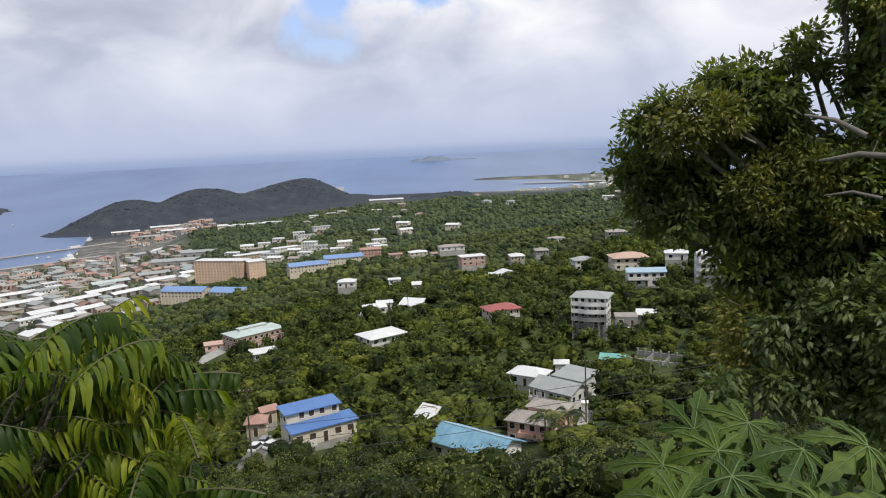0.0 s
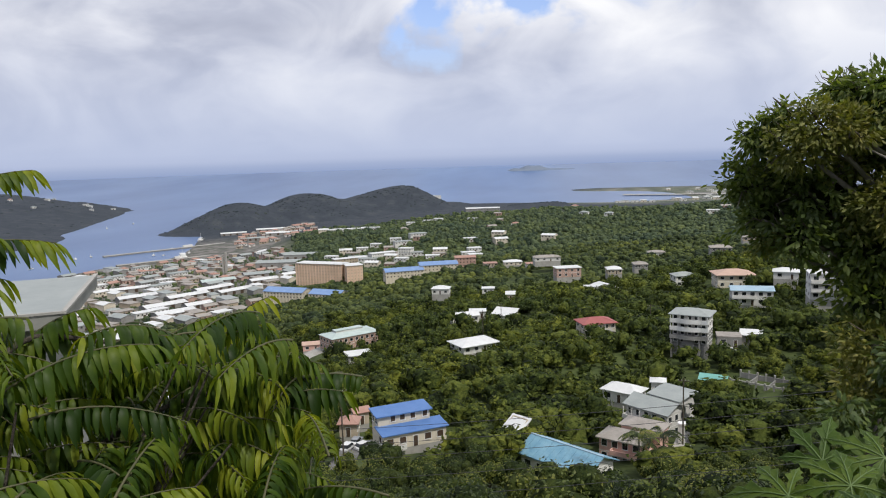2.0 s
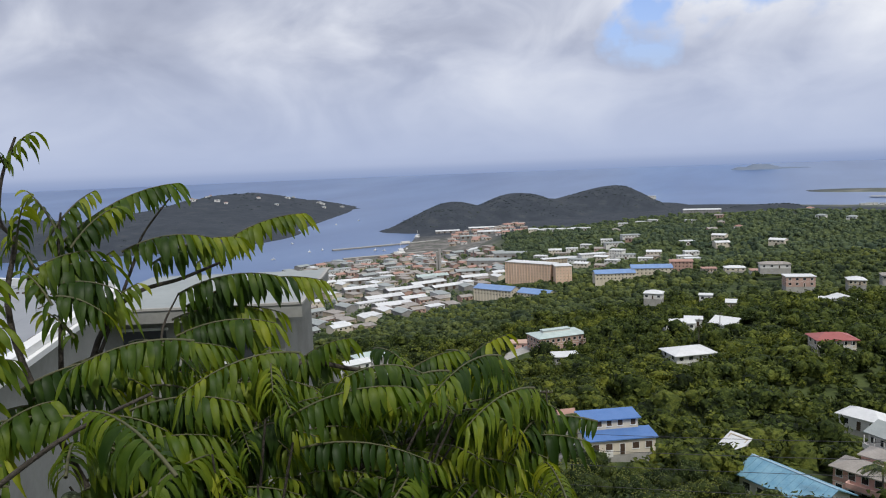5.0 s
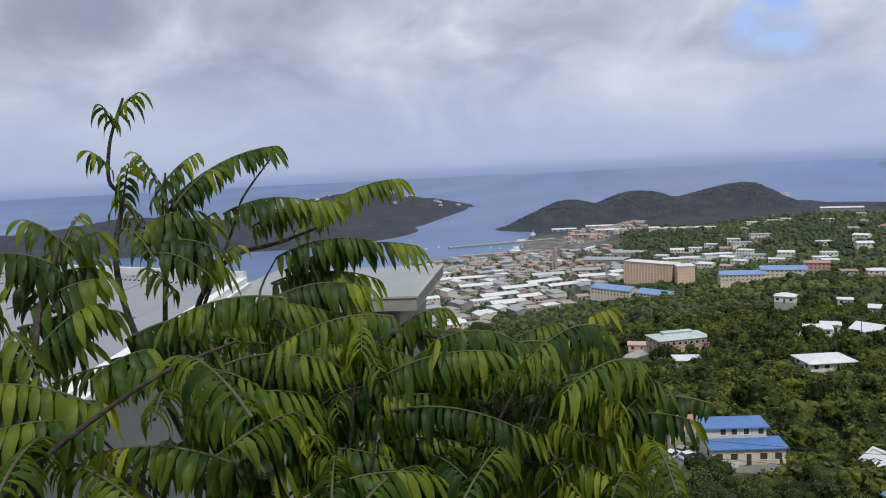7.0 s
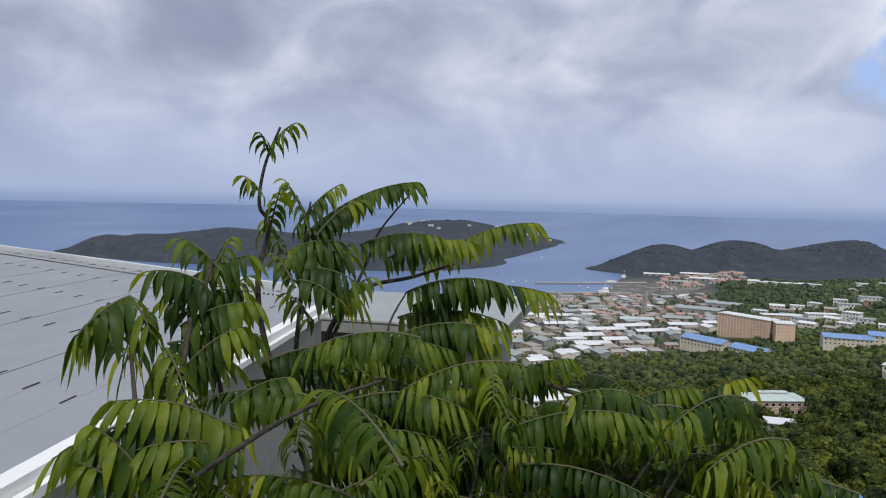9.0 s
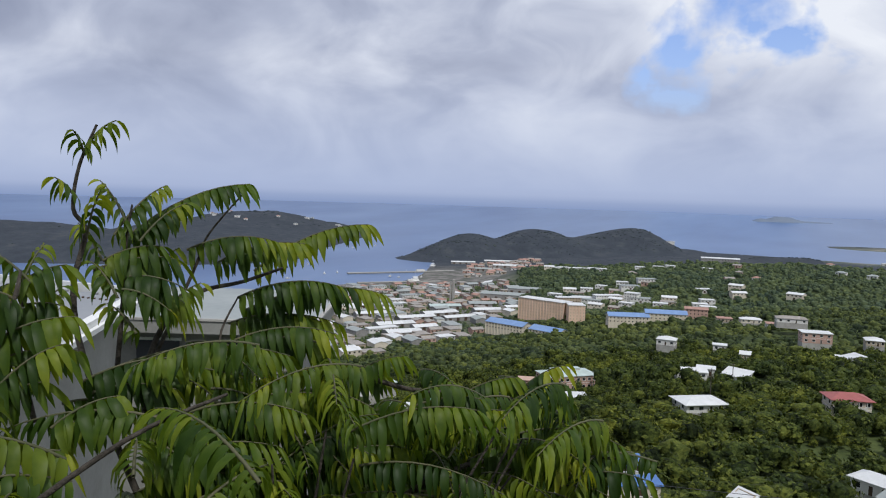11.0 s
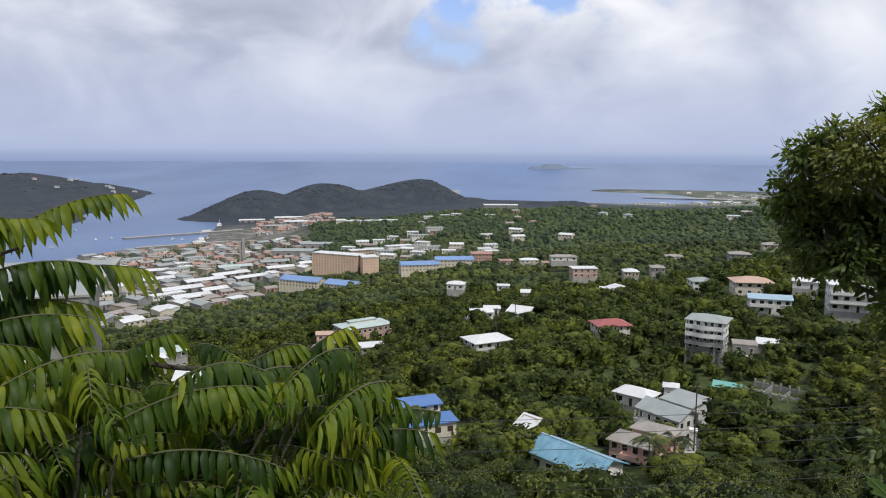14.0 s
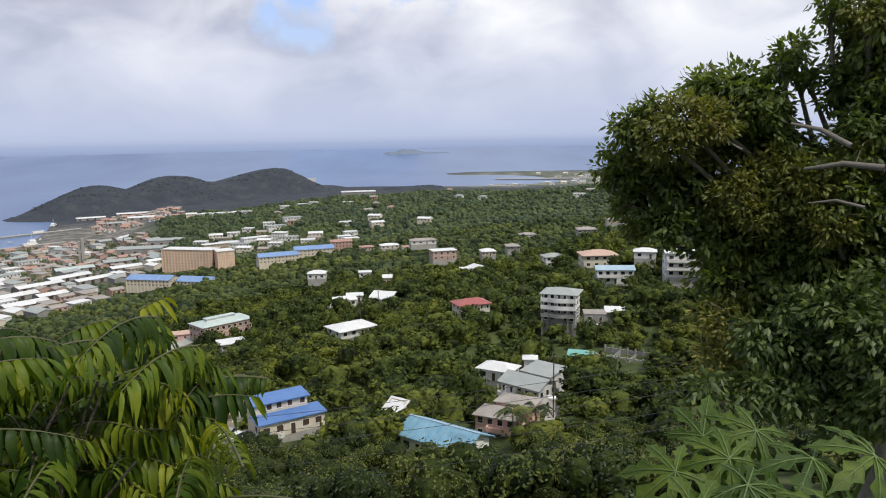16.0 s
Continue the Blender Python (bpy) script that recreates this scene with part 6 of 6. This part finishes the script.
def spray(a, b, size=1.0):
    """One shoot: an arched thin stem from a to b with two rows of hanging leaves."""
    a, b = Vector(a), Vector(b)
    ln0 = (b - a).length
    arch = Vector((0, 0, ln0 * .10))
    pts = [a.lerp(b, t) + arch * 4 * t * (1 - t) for t in [k / 8 for k in range(9)]]
    fresh = gen_s.uniform(.55, .95)
    sv, sf = tube(pts, [.0042 - .0028 * k / 8 for k in range(9)], 5)
    old, young = ([], []), ([], [])
    n = max(8, int(ln0 / .0104))
    for k in range(n):
        t = (k + .6) / n
        i = min(7, int(t * 8))
        p = pts[i].lerp(pts[i + 1], t * 8 - i)
        d = (pts[i + 1] - pts[i]).normalized()
        out = d.cross(Vector((0, 0, 1))).normalized() * (1 if k % 2 else -1)
        l = gen_s.uniform(.078, .122) * size * (.62 + .38 * math.sin(math.pi * min(1, .15 + t * .8)))
        leaf_shape(p, out, d * (gen_s.uniform(.02, .28) + .5 * t ** 5), l, l * gen_s.uniform(.095, .13), *(young if t > fresh else old))
    sp = new("leaf_spray")
    sp.parent = tree
    mesh_part("stalk", mesh_of("stalk", sv, sf, M["green_twig"]), sp)
    mesh_part("leaves", mesh_of("leaves", *old, M["spray_leaf"]), sp)
    if young[0]:
        mesh_part("young_leaves", mesh_of("young_leaves", *young, M["young_leaf"]), sp, "yellow-green young leaves")


def sprays(a, b, size=1.1):
    """A shoot with two lesser ones beside it."""
    spray(a, b, size)
    a, b = Vector(a), Vector(b)
    for k in range(2):
        o = Vector((gen_s.uniform(-.07, .05), gen_s.uniform(-.09, .09), gen_s.uniform(-.10, -.02)))
        spray(a + o * .5, a.lerp(b, gen_s.uniform(.6, .9)) + o, size * gen_s.uniform(.85, 1.05))


def branch(points, r):
    pts = [Vector(p) for p in points]
    fine = []
    for i in range(len(pts) - 1):
        p0, p1, p2, p3 = pts[max(0, i - 1)], pts[i], pts[i + 1], pts[min(len(pts) - 1, i + 2)]
        for k in range(5):
            t = k / 5
            fine.append(.5 * (2 * p1 + (p2 - p0) * t + (2 * p0 - 5 * p1 + 4 * p2 - p3) * t * t + (3 * p1 - p0 - 3 * p2 + p3) * t ** 3))
    fine.append(pts[-1])
    n = len(fine)
    mesh_part("branch", tube_mesh("branch", fine, [r * (1 - .7 * k / n) for k in range(n)], M["dark_bark"], 8), tree)


branch(((-1.74, 1.30, 148.79), (-1.81, 1.29, 149.18), (-1.97, 1.39, 149.58), (-1.97, 1.53, 149.78), (-1.88, 1.69, 149.83), (-1.82, 1.82, 149.87)), 0.013)
branch(((-1.80, 1.27, 149.02), (-1.68, 0.78, 149.39), (-1.58, 0.69, 149.49), (-1.46, 0.89, 149.64), (-1.37, 1.06, 149.70)), 0.01)
branch(((-1.72, 1.32, 148.78), (-1.72, 1.66, 149.25), (-1.67, 1.92, 149.49), (-1.49, 2.09, 149.45), (-1.30, 2.22, 149.43), (-1.09, 2.27, 149.42)), 0.013)
branch(((-1.81, 1.29, 149.18), (-1.98, 1.22, 149.61), (-2.03, 1.21, 149.83), (-2.02, 1.24, 149.99), (-2.04, 1.22, 150.05), (-2.03, 1.23, 150.16), (-2.00, 1.26, 150.27)), 0.01)
branch(((-1.80, 1.27, 149.02), (-1.79, 0.89, 149.51), (-1.89, 0.91, 149.70), (-1.93, 0.99, 149.86), (-1.97, 1.03, 149.91)), 0.01)
branch(((-1.70, 1.34, 148.78), (-1.44, 1.68, 149.14), (-1.22, 1.94, 149.29), (-0.95, 2.11, 149.31), (-0.81, 2.15, 149.32)), 0.012)
branch(((-1.68, 0.78, 149.39), (-1.72, 0.72, 149.57), (-1.85, 0.76, 149.71), (-1.92, 0.79, 149.84)), 0.008)
branch(((-1.72, 1.66, 149.25), (-1.79, 1.57, 149.54), (-1.85, 1.55, 149.67), (-1.89, 1.67, 149.78)), 0.007)
branch(((-1.97, 1.39, 149.58), (-1.95, 1.56, 149.89), (-1.93, 1.59, 149.98), (-1.85, 1.67, 150.12)), 0.006)
spray((-2.02, 1.24, 149.97), (-1.97, 1.24, 150.09))
spray((-2.08, 1.41, 149.96), (-1.82, 1.64, 150.13))
spray((-1.97, 1.54, 149.93), (-1.76, 1.69, 149.96))
spray((-1.95, 1.63, 149.88), (-1.72, 1.78, 149.95))
spray((-1.93, 1.79, 149.85), (-1.62, 1.99, 150.01))
spray((-1.89, 1.67, 149.78), (-1.63, 1.84, 149.82))
sprays((-1.91, 1.72, 149.73), (-1.54, 1.96, 149.79))
sprays((-1.82, 1.58, 149.67), (-1.57, 1.74, 149.69))
sprays((-2.03, 1.30, 149.91), (-1.91, 1.40, 149.95))
sprays((-1.96, 1.31, 149.87), (-1.83, 1.40, 149.84))
sprays((-1.93, 0.99, 149.85), (-1.96, 0.85, 149.89))
sprays((-2.02, 1.04, 149.86), (-1.93, 1.12, 149.92))
sprays((-1.92, 0.79, 149.84), (-1.86, 0.81, 149.76))
sprays((-1.92, 0.79, 149.84), (-1.92, 0.67, 149.76))
sprays((-1.95, 0.93, 149.75), (-1.83, 1.07, 149.81))
sprays((-1.88, 0.91, 149.67), (-1.80, 1.01, 149.76))
sprays((-1.87, 0.85, 149.72), (-1.79, 0.86, 149.61))
sprays((-1.69, 0.80, 149.60), (-1.75, 0.59, 149.58))
sprays((-1.63, 0.89, 149.57), (-1.73, 0.67, 149.66))
sprays((-1.63, 0.71, 149.47), (-1.70, 0.61, 149.63))
sprays((-1.77, 0.96, 149.59), (-1.68, 1.06, 149.65))
sprays((-1.91, 1.14, 149.63), (-1.73, 1.33, 149.67))
sprays((-1.99, 1.29, 149.62), (-1.64, 1.61, 149.64))
sprays((-1.83, 1.43, 149.47), (-1.51, 1.68, 149.52))
sprays((-1.71, 1.76, 149.49), (-1.49, 1.85, 149.44))
sprays((-1.70, 1.96, 149.47), (-1.51, 2.06, 149.57))
sprays((-1.72, 1.15, 149.45), (-1.48, 1.36, 149.48))
sprays((-1.59, 1.51, 149.30), (-1.43, 1.60, 149.34))
sprays((-1.55, 1.69, 149.33), (-1.33, 1.80, 149.36))
sprays((-1.54, 1.83, 149.34), (-1.31, 1.95, 149.43))
sprays((-1.45, 2.02, 149.35), (-1.23, 2.10, 149.43))
sprays((-1.22, 2.27, 149.40), (-1.03, 2.32, 149.55))
sprays((-1.41, 2.17, 149.38), (-1.18, 2.26, 149.50))
sprays((-1.22, 2.14, 149.35), (-1.00, 2.19, 149.44))
sprays((-1.10, 2.08, 149.37), (-0.79, 2.13, 149.37))
sprays((-1.22, 1.95, 149.30), (-0.99, 2.01, 149.37))
sprays((-1.28, 1.79, 149.28), (-1.05, 1.85, 149.28))
sprays((-0.93, 2.05, 149.27), (-0.70, 2.07, 149.30))
sprays((-1.03, 1.90, 149.26), (-0.83, 1.91, 149.25))
sprays((-1.35, 1.67, 149.25), (-1.16, 1.72, 149.24))
sprays((-1.58, 1.37, 149.29), (-1.34, 1.50, 149.28))
sprays((-1.66, 1.16, 149.35), (-1.48, 1.27, 149.32))
sprays((-1.71, 1.37, 149.59), (-1.54, 1.46, 149.52))
sprays((-1.73, 1.19, 149.56), (-1.57, 1.28, 149.51))
sprays((-1.53, 1.94, 149.42), (-1.31, 1.98, 149.36))
sprays((-0.97, 2.12, 149.36), (-0.79, 2.09, 149.26))
spray((-2.03, 1.22, 150.08), (-2.03, 1.16, 150.13), .7)
spray((-2.02, 1.25, 150.22), (-1.94, 1.27, 150.28), .75)
spray((-2.02, 1.24, 150.19), (-2.00, 1.19, 150.25), .7)
# the crowded head of shoots below it
def from_eye(b, e, d):
    return Vector(polar3(b, e, d, (-.235, .06, 150.04)))


for b0, e0, b1, e1, d0 in ((54.6, -1.6, 51.0, 2.0, 2.2), (53.6, -1.2, 55.4, 2.2, 2.2), (53.0, -2.0, 49.6, .8, 2.15), (54.0, -3.2, 51.6, -.4, 2.25), (55.4, -3.4, 56.8, -.8, 2.2),
                           (52.8, -5.6, 50.2, -2.6, 2.2), (54.6, -6.0, 56.2, -3.4, 2.1), (51.5, -7.6, 48.6, -5.2, 2.2), (53.4, -8.6, 55.2, -6.4, 2.1), (61.0, -5.4, 59.2, -2.0, 2.0),
                           (60.2, -4.6, 63.0, -2.2, 2.0), (60.6, -8.0, 58.0, -5.0, 2.05), (61.6, -9.0, 63.6, -6.6, 2.0)):
    spray(from_eye(b0, e0, d0), from_eye(b1, e1, d0 + .05), .85)
branch((from_eye(54.5, -12, 2.25), from_eye(54.0, -6, 2.22), from_eye(53.8, -2, 2.2), from_eye(53.4, .6, 2.2)), .008)
branch((from_eye(60.0, -14, 2.1), from_eye(60.8, -9, 2.05), from_eye(60.6, -5, 2.0)), .007)
# the inner mass of shoots: random sprays filling its outline in the camera's view
stem = Vector((*spot(40, 2.5), 0))
stem.z = float(ground_height([stem.x], [stem.y])[0])
mesh_part("trunk", tube_mesh("trunk", (stem + Vector((0, 0, -.4)), stem + Vector((.03, .05, .6)), Vector((*spot(41, 2.35), 148.4))), (.05, .042, .03), M["bark"], 9), tree)
heads = ((70, -11.5), (61, -13.5), (54.8, -11.5), (48.3, -12), (41.5, -13), (34.7, -14.2), (30, -14.6), (23.7, -15.2), (18.5, -15.6), (13.6, -18.6), (10.8, -21))
hb, he = [h[0] for h in heads][::-1], [h[1] for h in heads][::-1]
for i in range(240):
    b = gen_s.uniform(14, 62) if i % 5 == 0 else gen_s.uniform(13.5, 46)
    e = float(np.interp(b, hb, he)) - gen_s.uniform(0, 1) ** 1.25 * 20 + .5
    d = gen_s.uniform(1.75, 2.75) if b < 50 else gen_s.uniform(1.55, 2.2)
    tip = Vector(polar3(b, e, d, (-.3, .04, 150.06)))
    lead = Vector((gen_s.uniform(-.3, .9) if b < 48 else gen_s.uniform(-.9, .5), gen_s.uniform(-.75, .5), gen_s.uniform(-.2, .28))).normalized()
    lead.z = max(lead.z, -.08)
    spray(tip - lead * gen_s.uniform(.22, .4), tip, gen_s.uniform(.85, 1.1))
for i in range(34):
    b0, e0 = gen_s.uniform(18, 62), gen_s.uniform(-26, -16)
    p = Vector(polar3(b0, e0, gen_s.uniform(1.9, 2.4)))
    base_p = Vector(polar3(42 + gen_s.uniform(-5, 5), -36, 2.3))
    branch((base_p, base_p.lerp(p, .5) + Vector((0, .05, -.05)), p), .008)
for b, e, d in ((54, -19.6, 2.0), (47, -22.0, 1.9)):
    bm = bmesh.new()
    bmesh.ops.create_icosphere(bm, subdivisions=3, radius=.024)
    for vtx in bm.verts:
        f = vtx.co.normalized()
        vtx.co *= 1 + .12 * math.sin(9 * f.x + 2) * math.sin(9 * f.y) * math.sin(9 * f.z + 1)
    fr = part("fruit", bm, M["fruit"], tree, "knobbly grey-green fruit")
    fr.location = polar3(b, e, d)
